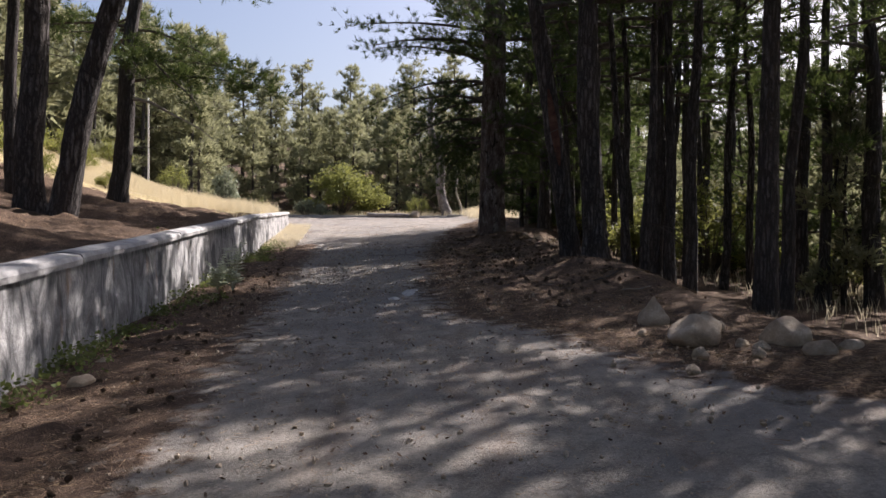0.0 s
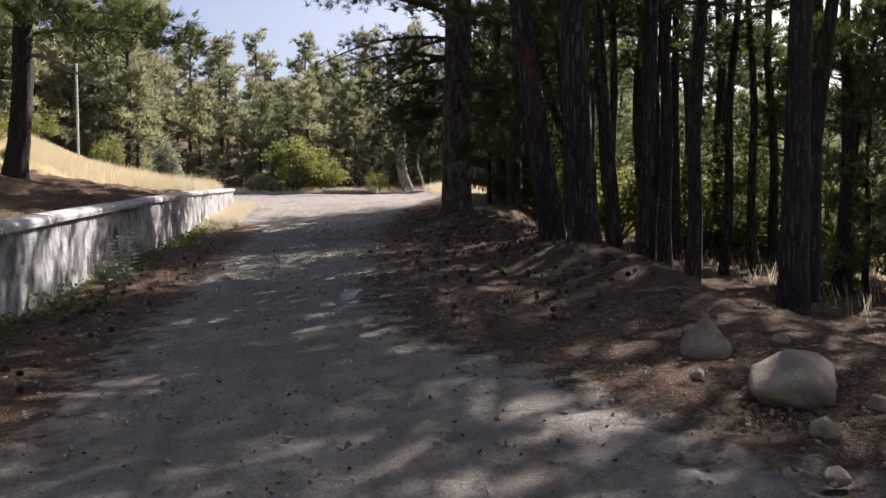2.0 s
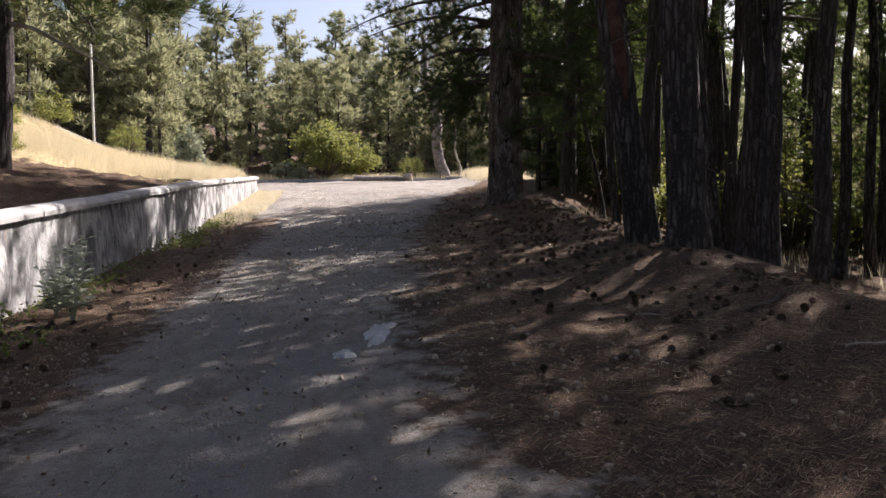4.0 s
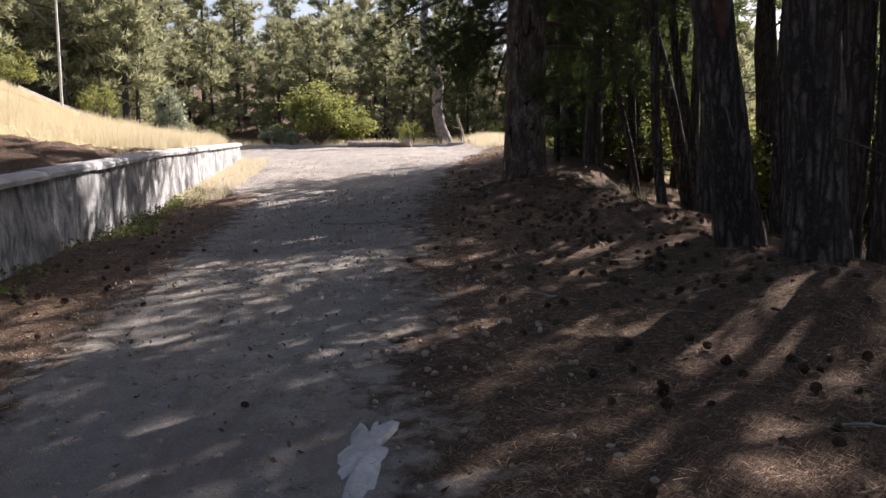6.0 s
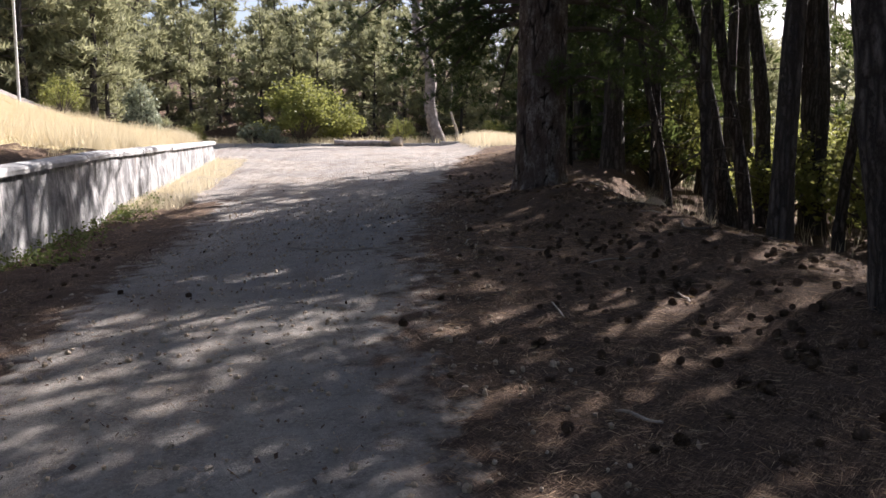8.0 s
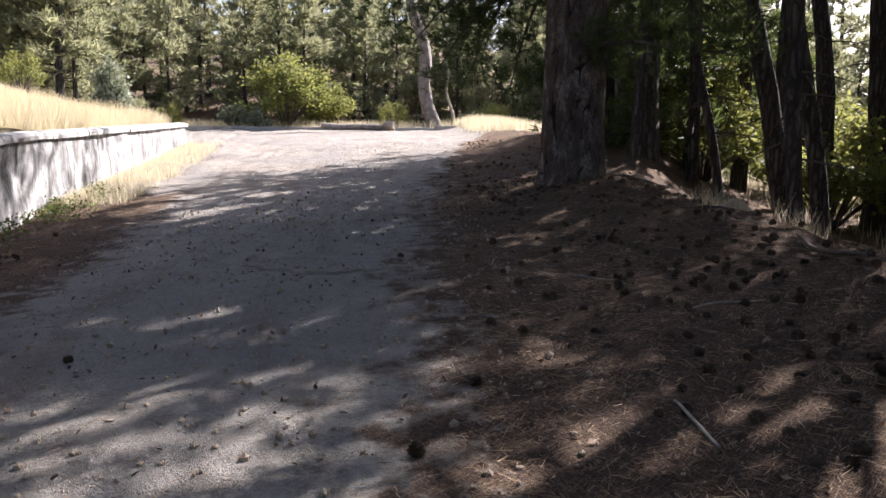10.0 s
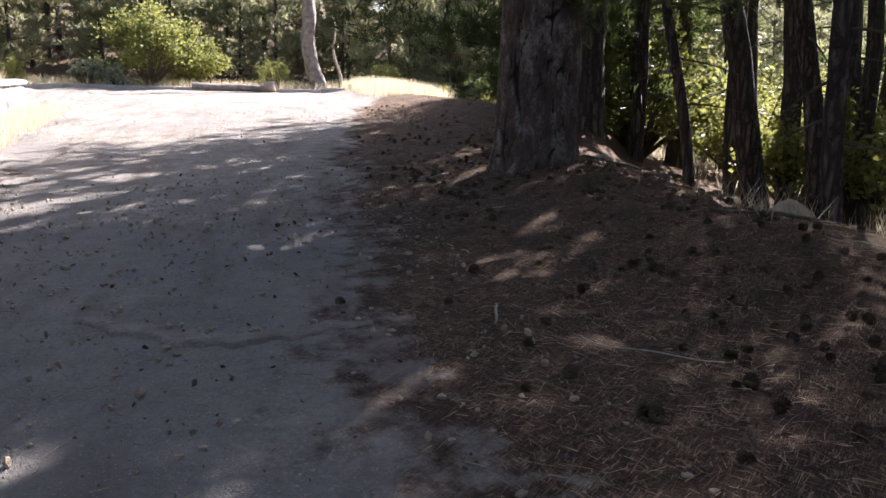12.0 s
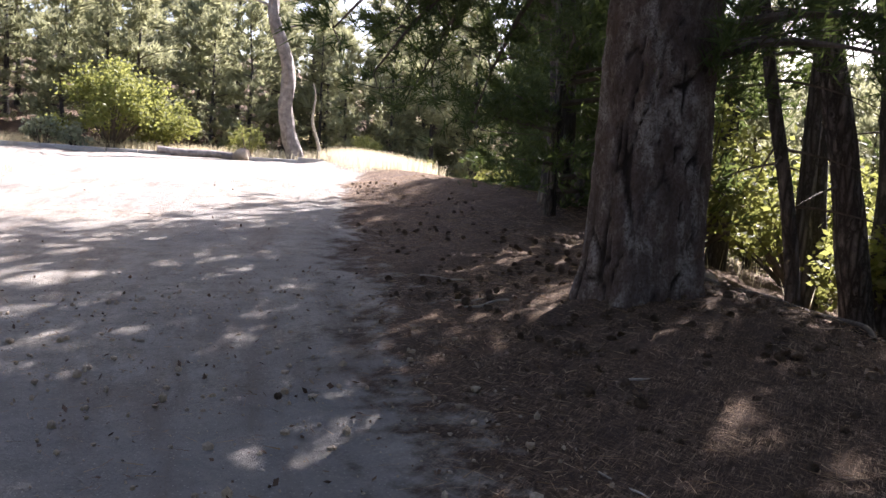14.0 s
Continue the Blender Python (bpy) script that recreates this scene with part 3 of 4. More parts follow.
def old_pine():
    """The thick old pine with plated bark at the edge of the track."""
    x, y, h = 3.08, 25.18, 16.0
    z = land_at(x, y)
    r = np.random.default_rng(21)
    top = empty("old_pine_tree", x, y, z - 0.05, "massive old black pine with plated reddish-grey bark", "tree", "pines along the track")
    sides, rows, hi = 110, 230, 7.0
    th = np.linspace(0, 2 * np.pi, sides, endpoint=False)
    zs = np.linspace(-0.15, hi, rows)
    v, cracks = [], []
    for zz in zs:
        r0 = 0.415 - 0.010 * zz + 0.05 * math.exp(-max(zz, 0) / 0.25)
        cx, cy = 0.010 * zz, 0.03 * math.sin(zz)
        for a in th:
            c, s = math.cos(a), math.sin(a)
            flare = 1 + 0.10 * math.exp(-max(zz, 0) / 0.35) * math.sin(a * 5 + 1)
            wx, wy = noise.noise(Vector((c * 2.5, s * 2.5, zz * 2.2))), noise.noise(Vector((c * 2.5 + 9, s * 2.5, zz * 2.2)))
            q = Vector((c * 2.9 + 0.5 * wx, s * 2.9 + 0.5 * wy, zz * 1.15 + 0.35 * noise.noise(Vector((c * 2, s * 2, zz)))))
            d, _ = noise.voronoi(q)
            gap = min((d[1] - d[0]) / (0.10 + 0.05 * noise.noise(Vector((c * 1.5, s * 1.5, zz * 0.8)))), 1.0)
            rel = -0.032 * (1 - gap) + 0.014 * noise.noise(Vector((c * 7, s * 7, zz * 5))) + 0.011 * noise.noise(Vector((c * 19, s * 19, zz * 11)))
            rr = r0 * flare + rel
            cracks.append((1 - gap) * min(1.0, max(0.25, 0.75 + 1.1 * noise.noise(Vector((c * 1.7 + 4, s * 1.7, zz * 1.1))))))
            v.append((cx + c * rr, cy + s * rr, zz))
    i, j = np.meshgrid(np.arange(rows - 1), np.arange(sides), indexing="ij")
    j2 = (j + 1) % sides
    f = np.stack([i * sides + j, i * sides + j2, (i + 1) * sides + j2, (i + 1) * sides + j], -1).reshape(-1, 4)
    tr = Shape()
    tr.add(v, f)
    up = np.linspace(hi - 0.05, h, 14)
    tube(tr, np.stack([0.01 * up, 0.03 * np.sin(up), up], 1), np.interp(up, [hi, h], [0.345, 0.05]), 24, 0.06)
    me = tr.mesh("trunk", BARK_BIG, True)
    at = me.attributes.new("fissure", "FLOAT", "POINT")
    at.data.foreach_set("value", np.concatenate([cracks, np.zeros(len(me.vertices) - len(cracks))]).astype(np.float32))
    part("trunk", me, BARK_BIG, top)
    t = np.linspace(0, h, 30)
    path = np.stack([0.01 * t, 0.03 * np.sin(t), t], 1)
    ls = pine_limbs(path, h, 5.5, 4.8, 24, r, 0.30)
    for az, lo, ln, dip in ((200, 4.2, 3.6, -0.6), (170, 4.8, 4.2, -0.8), (215, 5.4, 4.6, -0.2), (185, 6.4, 4.7, 0.0), (235, 6.8, 4.5, 0.2), (205, 7.4, 4.8, 0.2), (175, 7.9, 4.4, 0.2), (220, 8.6, 4.3, 0.3), (250, 6.0, 3.6, 0.0),
                            (300, 3.2, 2.4, -0.3), (325, 3.3, 2.9, -0.35), (20, 3.0, 3.2, -0.9), (60, 3.0, 3.4, -1.3), (40, 3.6, 3.6, -1.2), (345, 3.4, 3.4, -0.4), (10, 2.5, 2.6, -0.5),
                            (300, 1.5, 1.5, 0.1), (318, 1.75, 1.9, 0.05), (150, 3.0, 2.8, -0.6), (160, 3.6, 3.2, -0.7), (135, 2.9, 2.9, -0.9), (122, 2.7, 3.0, -1.0), (108, 3.0, 3.3, -1.3),
                            (95, 2.8, 3.4, -1.4), (110, 3.8, 3.5, -1.4), (118, 4.4, 3.6, -1.4), (104, 3.4, 3.4, -1.5), (126, 3.6, 3.3, -1.2), (132, 4.8, 3.6, -1.2), (145, 4.2, 3.3, -1.0)):
        s = np.linspace(0, 1, 7)
        a = radians(az)
        ls.append((np.stack([0.01 * lo + math.cos(a) * ln * s, math.sin(a) * ln * s + 0.15 * np.sin(s * 3), lo + 0.25 * np.sin(s * 3) + dip * s * s], 1), np.interp(s, [0, 1], [0.06, 0.008])))
    limb_parts(ls, top)
    tw, cr = Shape(), Shape()
    crown_on(ls, cr, 52, 0.18, 17, 0.008, r, 0.22, 0.34, twigs=tw)
    crown_on(ls[:24], cr, 14, 0.18, 17, 0.008, r, 0.3, 0.4)
    crown_on(ls[-9:], cr, 36, 0.18, 17, 0.008, r, 0.3, 0.4)
    tagged(part("twigwork", tw, TWIG, top), kind="stuff")
    part("crown", cr, NEEDLES, top, "dark green tufted needle crown")


old_pine()


def resin_scar(x, y, lean, r0, z0, z1, az):
    """A strip of bare red wood let into the leaning pine's bark."""
    sh = Shape()
    rows, cols, v = 14, 7, []
    for i in range(rows):
        t = i / (rows - 1)
        z = z0 + (z1 - z0) * t
        w = 0.42 * math.sin(math.pi * min(max(t, 0.03), 0.97)) ** 0.6
        for j in range(cols):
            a = radians(az) + w * (j / (cols - 1) - 0.5) * 2
            rr = r0 * (1.0 + (0.10 if j in (0, cols - 1) else 0.075)) + 0.01 * noise.noise(Vector((j, z * 4, 1)))
            v.append((math.tan(radians(lean)) * z + math.cos(a) * rr, math.sin(a) * rr, z))
    i, j = np.meshgrid(np.arange(rows - 1), np.arange(cols - 1), indexing="ij")
    sh.add(v, np.stack([i * cols + j, i * cols + j + 1, (i + 1) * cols + j + 1, (i + 1) * cols + j], -1).reshape(-1, 4))
    part("resin_scar", sh, SCAR, SCARRED, "red strip of bare resinous wood", True)


resin_scar(3.80, 16.72, -9, 0.192, 1.9, 3.5, 262)


def bough(parent, start, end, sag, r, bare=False, r0=0.05, tuft_n=40):
    """One long limb under a tree, at places relative to its foot."""
    a, b = np.array(start, float), np.array(end, float)
    s = np.linspace(0, 1, 10)[:, None]
    pts = a + (b - a) * s + np.array([0, 0, sag]) * np.sin(s * math.pi) + 0.05 * np.sin(s * 9) * np.array([1, 1, 0.5])
    sh = Shape()
    tube(sh, pts, np.interp(s[:, 0], [0, 1], [r0, 0.010]), 6)
    limb = part("limb", sh, DEADWOOD if bare else TWIG, parent, "bare bleached limb" if bare else "")
    if not bare:
        cr = Shape()
        crown_on([(pts, None)], cr, tuft_n * 2, 0.27, 13, 0.012, r, 0.3, 0.32)
        tagged(part("needle_spray", cr, NEEDLES, limb), kind="stuff")


# pines on the bank above the wall
lt = near_pine(-7.05, 15.9, 13.0, 0.31, (0.5, 0), 0.1, 5.0, 4.2, 14, 24, 31, "black pine with sunlit flank on the needle-covered bank")
lt2 = near_pine(-6.42, 15.65, 13.0, 0.28, (13, 2), 0.15, 5.2, 4.2, 14, 24, 32, "leaning black pine on the needle-covered bank")
lt3 = near_pine(-8.15, 23.9, 12.5, 0.31, (6, 0), 0.1, 4.6, 3.4, 18, 30, 33, "black pine with low boughs above the dry grass")
near_pine(-8.6, 18.5, 12.0, 0.18, (-1, 0), 0.15, 4.5, 2.6, 13, 24, 34, "black pine on the needle-covered bank")
near_pine(-9.6, 16.4, 12.0, 0.16, (-4, 0), 0.15, 4.2, 2.6, 13, 24, 35, "black pine on the needle-covered bank")
rb = np.random.default_rng(5)
bough(lt3, (0.4, -0.1, 3.0), (3.0, -0.9, 1.68), 0.22, rb, True, 0.06)
bough(lt3, (0.5, -0.1, 4.5), (2.75, -1.4, 2.45), 0.2, rb, tuft_n=12)
bough(lt3, (0.4, 0, 3.5), (4.6, 0.4, 3.3), 0.3, rb, tuft_n=32)
bough(lt3, (0.4, 0, 4.0), (4.2, 1.6, 3.9), 0.3, rb, tuft_n=32)
bough(lt3, (0.1, 0, 4.6), (2.3, -0.5, 3.0), 0.35, rb)
bough(lt3, (0.1, 0, 5.0), (3.4, 0.5, 3.6), 0.5, rb)
bough(lt3, (-0.1, 0, 5.4), (-2.6, 0.8, 4.6), 0.4, rb)
bough(lt2, (1.1, 0, 6.0), (4.0, 1.5, 5.4), 0.5, rb)
bough(lt2, (1.0, 0, 5.4), (3.2, -0.5, 5.0), 0.4, rb)
bough(lt2, (1.0, 0, 5.8), (2.4, -2.0, 4.9), 0.4, rb)
bough(lt, (0.1, 0, 5.0), (-1.8, -1.6, 4.0), 0.3, rb)
bough(lt, (0.1, 0, 5.2), (1.6, -2.2, 4.4), 0.3, rb)
bough(lt3, (0.1, 0, 4.2), (1.4, -2.4, 3.2), 0.3, rb)

# tall slim pines on the falling bank behind the row
SLOPE = [far_pine_kind("slope_pine_tree", 14.5 + k, (0.12, 0.15, 0.10, 0.17)[k], (5.4, 7.8, 5.0, 8.2)[k], 2.8, 22, 15, 50 + k,
                       "slim black pine on the falling bank", "pines on the falling bank", 11, 0.019, 0.26, ((-3, 0), (2, 1), (6, 0), (-6, 0))[k], NEEDLES) for k in range(4)]
# those with y below 15 stand out of view, added to shade the track
SET = [(9.2, 30.2, 3, 0), (5.2, 21.2, 1, 15), (6.1, 20.6, 0, 70), (5.6, 18.6, 2, 130),
       (6.6, 17.4, 1, 260), (9.8, 21.2, 0, 30), (10.3, 18.4, 1, 60), (9.1, 24.3, 1, 220), (10.4, 26.4, 0, 15), (11.7, 23.8, 1, 100), (11.9, 28.2, 0, 200), (8.7, 25.9, 2, 300), (7.9, 23.3, 2, 20), (10.6, 29.8, 1, 140), (9.5, 27.9, 1, 80), (5.9, 7.6, 2, 60), (7.4, 6.4, 0, 210), (7.2, 9.4, 1, 25), (8.0, 10.8, 0, 250), (9.5, 13.3, 2, 40), (7.6, 8.0, 0, 330), (8.6, 12.0, 3, 115), (10.1, 14.4, 1, 205), (11.8, 16.8, 3, 290), (5.6, 4.6, 1, 330), (7.6, 22.8, 0, 100), (6.8, 19.2, 1, 75), (8.6, 20.4, 0, 190), (8.2, 16.2, 1, 310), (10.4, 12.2, 0, 45), (8.0, 8.2, 1, 160), (9.3, 8.4, 1, 220), (10.8, 10.0, 0, 120)]
for x, y, k, turn in SET:
    place(SLOPE[k], x, y, 1.0 + 0.03 * (k - 1), turn)
for x, y, k, turn in ((7.2, 31.4, 0, 120), (8.4, 34.8, 2, 150), (8.8, 32.4, 1, 300), (8.4, 29.6, 0, 10)):
    SET.append((x, y, k, turn))
    place(SLOPE[k], x, y, 1.15, turn)
# pines placed so that their crowns shade the wall and the clearing's near edge
SHADERS = ((5.6, 29.6, 0, 45), (5.5, 32.2, 1, 10), (7.4, 36.6, 0, 100), (9.6, 39.2, 1, 210), (12.6, 43.0, 1, 60))
SET.extend(SHADERS)
kept = [(x, y) for x, y, _, _ in SET]
tries = 0
while len(kept) < 56 and tries < 4000:
    tries += 1
    x, y = rng.uniform(6, 19), rng.uniform(-8, 46)
    if y > 31.0 + 1.6 * (x - 3) or any((x - a) ** 2 + (y - b) ** 2 < 2.0 for a, b in kept):
        continue
    if 6 < y < 17 and x < 0.66 * y + 0.4:
        continue
    kept.append((x, y))
    place(SLOPE[int(rng.integers(4))], x, y, rng.uniform(0.85, 1.15), rng.uniform(0, 360))
for k in SLOPE:
    k.location = (rng.uniform(20, 26), rng.uniform(2, 20), 0)
    k.location.z = land_at(k.location.x, k.location.y) - 0.1

# unseen pines above the wall and behind the walk's start, added to block sky
SHADE_PINES = [far_pine_kind("bank_pine_tree", 13.5 + 1.5 * k, 0.2, 4.6, 4.2, 26, 22, 55 + k, "tall black pine on the needle-covered bank, added for its shade", "pines on the bank", 9, 0.03, 0.36, (1 - 2 * k, 0), NEEDLES) for k in range(2)]
for x, y, k, turn in ((-5.4, -2.5, 0, 0), (-5.9, 2.2, 1, 80), (-6.4, -7.5, 1, 20), (-8.8, 4.4, 0, 140), (-9.4, -0.8, 1, 200), (-9.0, -5.6, 0, 260), (-10.6, 9.0, 1, 310), (-13.2, 4.6, 0, 30), (-13.6, -2.4, 1, 100), (-12.4, -9.0, 0, 170),
                      (-14.6, 11.4, 0, 240), (-17.2, 7.4, 1, 330), (-18.0, 0.6, 0, 60), (-4.2, -12.4, 0, 120), (0.6, -15.8, 1, 220), (4.2, -11.6, 0, 300), (6.0, -7.2, 1, 10), (8.8, -12.4, 1, 90), (11.4, -6.6, 0, 180), (-9.2, -14.6, 1, 45), (3.4, -19.6, 0, 135), (-3.2, -20.8, 1, 250), (13.8, -11.6, 1, 15), (15.4, -3.4, 0, 75)):
    place(SHADE_PINES[k], x, y, 1.0, turn)
for x, y, k, turn in SHADERS:
    place(SHADE_PINES[k], x, y, 1.25 if y < 38 else 1.0, turn)
SHADE_PINES[0].location = (-7.6, -11.0, land_at(-7.6, -11.0) - 0.1)
SHADE_PINES[1].location = (8.4, -3.6, land_at(8.4, -3.6) - 0.1)

# young bushy pines beside the old one
YOUNG = far_pine_kind("young_pine_tree", 5.5, 0.09, 0.5, 2.0, 34, 50, 71, "young bushy pine in half shade", "young pines", 11, 0.015, 0.2, (0, 0), NEEDLES)
YOUNG.location = (5.0, 31.2, land_at(5.0, 31.2) - 0.05)
for x, y, s, turn in ((6.8, 34.0, 0.9, 80), (8.6, 36.2, 1.5, 170), (9.2, 38.6, 1.3, 230), (8.4, 40.6, 0.9, 310), (10.2, 38.0, 1.5, 40), (7.6, 32.4, 1.3, 20), (12.5, 24.6, 1.2, 110), (13.4, 30.2, 1.3, 60), (12.6, 20.2, 1.2, 20), (12.2, 14.2, 1.1, 250)):
    place(YOUNG, x, y, s, turn, 0.05)

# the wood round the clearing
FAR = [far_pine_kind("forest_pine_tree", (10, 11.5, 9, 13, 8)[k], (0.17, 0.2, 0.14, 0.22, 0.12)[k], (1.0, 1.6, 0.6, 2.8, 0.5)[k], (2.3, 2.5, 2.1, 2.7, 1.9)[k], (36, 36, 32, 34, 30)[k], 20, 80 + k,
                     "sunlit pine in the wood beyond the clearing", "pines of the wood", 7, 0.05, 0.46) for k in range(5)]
def wood(count, xs, ys, allowed, gap, front, grow):
    """Plants count far pines at random in a stretch of the plan."""
    made, tries = [], 0
    while len(made) < count and tries < 9000:
        tries += 1
        x, y = rng.uniform(*xs), rng.uniform(*ys)
        if not allowed(x, y) or any((x - a) ** 2 + (y - b) ** 2 < gap for a, b in made):
            continue
        made.append((x, y))
        k = int(rng.choice([0, 2, 4])) if front else int(rng.integers(5))
        place(FAR[k], x, y, rng.uniform(0.85, 1.15) * grow, rng.uniform(0, 360))


wood(34, (-26, 34), (58, 62.5), lambda x, y: True, 2.6, True, 0.82)
wood(40, (-14, 12), (62.5, 80), lambda x, y: True, 4.2, False, 0.8)
wood(60, (-38, 46), (62.5, 84), lambda x, y: not -14 < x < 12, 4.6, False, 1.1)
wood(62, (-34, -11), (16, 60), lambda x, y: x < -11.8 - 0.05 * abs(y - 38) and not (26 < y < 47 and x > -16.0), 4.2, False, 1.0)
wood(14, (-24, -12.5), (48, 60), lambda x, y: True, 3.0, True, 0.8)
wood(30, (10, 23), (12, 46), lambda x, y: y < 31 + 1.2 * (x - 3), 4.0, True, 0.6)
wood(36, (24, 60), (4, 66), lambda x, y: y < 34 + 0.84 * (x - 3), 7.0, False, 0.9)
for i, k in enumerate(FAR):
    k.location = (-20 + 9 * i, 95, land_at(-20 + 9 * i, 95))


# ---- bushes ----
def bush(name, x, y, h, w, leaf, count, mat, label, seed, category="bush", cone=False, group=""):
    r = np.random.default_rng(seed)
    top = empty(name, x, y, land_at(x, y) - 0.03, label, category, group)
    st, lf = Shape(), Shape()
    clumps = []
    for _ in range(int(12 + 7 * h)):
        a, rr = r.uniform(0, 6.28), w * 0.5 * math.sqrt(r.uniform(0.02, 1))
        zt = h * (1 - rr / (w * 0.5)) * r.uniform(0.4, 1) + 0.15 if cone else h * (1 - 0.45 * (rr / (w * 0.5)) ** 2) * r.uniform(0.35, 1)
        p = np.array([math.cos(a) * rr, math.sin(a) * rr, zt])
        clumps.append(p)
        s = np.linspace(0, 1, 5)[:, None]
        tube(st, np.array([math.cos(a), math.sin(a), 0]) * 0.08 + p * s * np.array([1, 1, 1]) + np.array([0, 0, 0.1]) * np.sin(s * 3), np.interp(s[:, 0], [0, 1], [0.02 + 0.006 * h, 0.004]), 4)
    clumps = np.array(clumps)
    pick = clumps[r.integers(len(clumps), size=count)] * r.uniform(0.55, 1.0, (count, 1)) ** 0.5
    pts = pick + r.normal(size=(count, 3)) * np.array([0.11, 0.11, 0.09]) * (0.6 + w * 0.35)
    pts[:, 2] = np.maximum(pts[:, 2], 0.05)
    leaves(lf, pts, leaf, r)
    tagged(part("stemwork", st, TWIG, top), kind="stuff")
    part("foliage", lf, mat, top)
    return top


bush("green_bush", -3.7, 54.6, 3.9, 4.4, 0.15, 13000, LEAVES, "large bright green broadleaf bush in full sun", 1)
bush("green_bush", -1.4, 55.6, 2.4, 2.6, 0.14, 4200, LEAVES, "bright green broadleaf bush in full sun", 2)
bush("silver_shrub", -10.6, 50.5, 4.2, 2.1, 0.17, 4200, SILVER, "pale silvery conical shrub on the slope", 3, "shrub", True)
bush("silver_shrub", -6.0, 53.6, 1.3, 1.3, 0.16, 800, SILVER, "pale silvery low shrub behind the kerb", 4, "shrub")
bush("silver_shrub", -4.9, 53.4, 1.1, 1.1, 0.16, 700, SILVER, "pale silvery low shrub behind the kerb", 5, "shrub")
UNDER = [bush("undergrowth_bush", 30 + 3 * k, 26, 2.2 + 0.4 * k, 2.4 + 0.3 * k, 0.13, 3000, LEAVES, "yellow-green broadleaf bush down the bank", 10 + k, group="undergrowth") for k in range(3)]
for x, y, k, s in ((-14.6, 31, 0, 0.6), (-15.4, 34.5, 1, 0.7), (-14.2, 37, 2, 0.5), (-15.8, 39.5, 0, 0.75), (-15.0, 43.5, 1, 0.7), (-12.6, 46.5, 2, 0.6), (-10.2, 29.0, 0, 0.35), (-9.0, 53.8, 1, 0.5), (1.6, 55.0, 2, 0.55), (6.5, 54.5, 0, 0.6), (-13.5, 27.2, 1, 0.6), (-11.2, 25.6, 0, 0.55)):
    place(UNDER[k], x, y, s, 73 * x, 0.05)
spots, tries = [(8.8, 28.6), (10.2, 32.0), (10.6, 26.2), (11.6, 29.4), (7.6, 31.6)], 0
for i, (x, y) in enumerate(spots):
    place(UNDER[i % 3], x, y, 1.0 + 0.1 * (i % 3), 67 * i, 0.05)
while len(spots) < 36 and tries < 3000:
    tries += 1
    x, y = rng.uniform(7.5, 24), rng.uniform(8, 56)
    if any((x - a) ** 2 + (y - b) ** 2 < 3 for a, b in spots) or (y > 36 + 0.84 * (x - 3) and x < 9) or (y < 25 and x < 14):
        continue
    spots.append((x, y))
    place(UNDER[int(rng.integers(3))], x, y, rng.uniform(0.7, 1.15), rng.uniform(0, 360), 0.05)


# ---- pale post, bleached snag, kerb ----
def pale_post():
    x, y = -13.55, 44.7
    top = empty("post", x, y, 5.45, "thin pale painted post in the dry grass", "post")
    top.location.z = land_at(x, y)
    sh = Shape()
    tube(sh, [(0, 0, -0.2), (0, 0, 2.0), (0, 0, 4.5)], [0.055, 0.055, 0.052], 10)
    part("pole", sh, PALE_PAINT, top, smooth=True)
    cp = Shape()
    tube(cp, [(0, 0, 4.49), (0, 0, 4.53), (0, 0, 4.56)], [0.064, 0.062, 0.02], 10)
    part("cap", cp, PALE_PAINT, top)


pale_post()


def snag():
    x, y = 3.5, 54.0
    top = empty("dead_tree", x, y, land_at(x, y), "twisted weathered grey dead pine trunk", "tree")
    t = np.linspace(0, 1, 26)
    pts = np.stack([-1.45 * t + 0.17 * np.sin(t * 13 + 2.2) * np.minimum(t * 4, 1), 0.15 * np.sin(t * 7), 9.0 * t - 0.2], 1)
    sh = Shape()
    tube(sh, pts, 0.25 * (1 - t) ** 0.5 + 0.08 + 0.16 * np.exp(-t * 20), 20, 0.32, 2.6)
    part("trunk", sh, SNAG_BARK, top, smooth=True)
    for z0, az, ln in ((5.2, 20, 1.6), (6.1, 170, 1.3), (7.4, 80, 1.1)):
        b = np.array([np.interp(z0, pts[:, 2], pts[:, c]) for c in range(3)])
        s = np.linspace(0, 1, 6)[:, None]
        br = Shape()
        tube(br, b + np.array([math.cos(radians(az)), math.sin(radians(az)), 0.5]) * ln * s + np.array([0, 0, -0.3]) * s * s, np.interp(s[:, 0], [0, 1], [0.07, 0.01]), 6)
        part("dead_branch", br, SNAG_BARK, top)


snag()


def thin_snag():
    x, y = 4.35, 53.5
    top = empty("dead_sapling", x, y, land_at(x, y), "thin crooked bleached dead sapling", "tree")
    t = np.linspace(0, 1, 14)
    sh = Shape()
    tube(sh, np.stack([-0.35 * t + 0.10 * np.sin(t * 9), 0.05 * np.sin(t * 6), 3.2 * t - 0.1], 1), 0.075 * (1 - t) + 0.02, 8, 0.1)
    part("trunk", sh, DEADWOOD, top, smooth=True)


thin_snag()


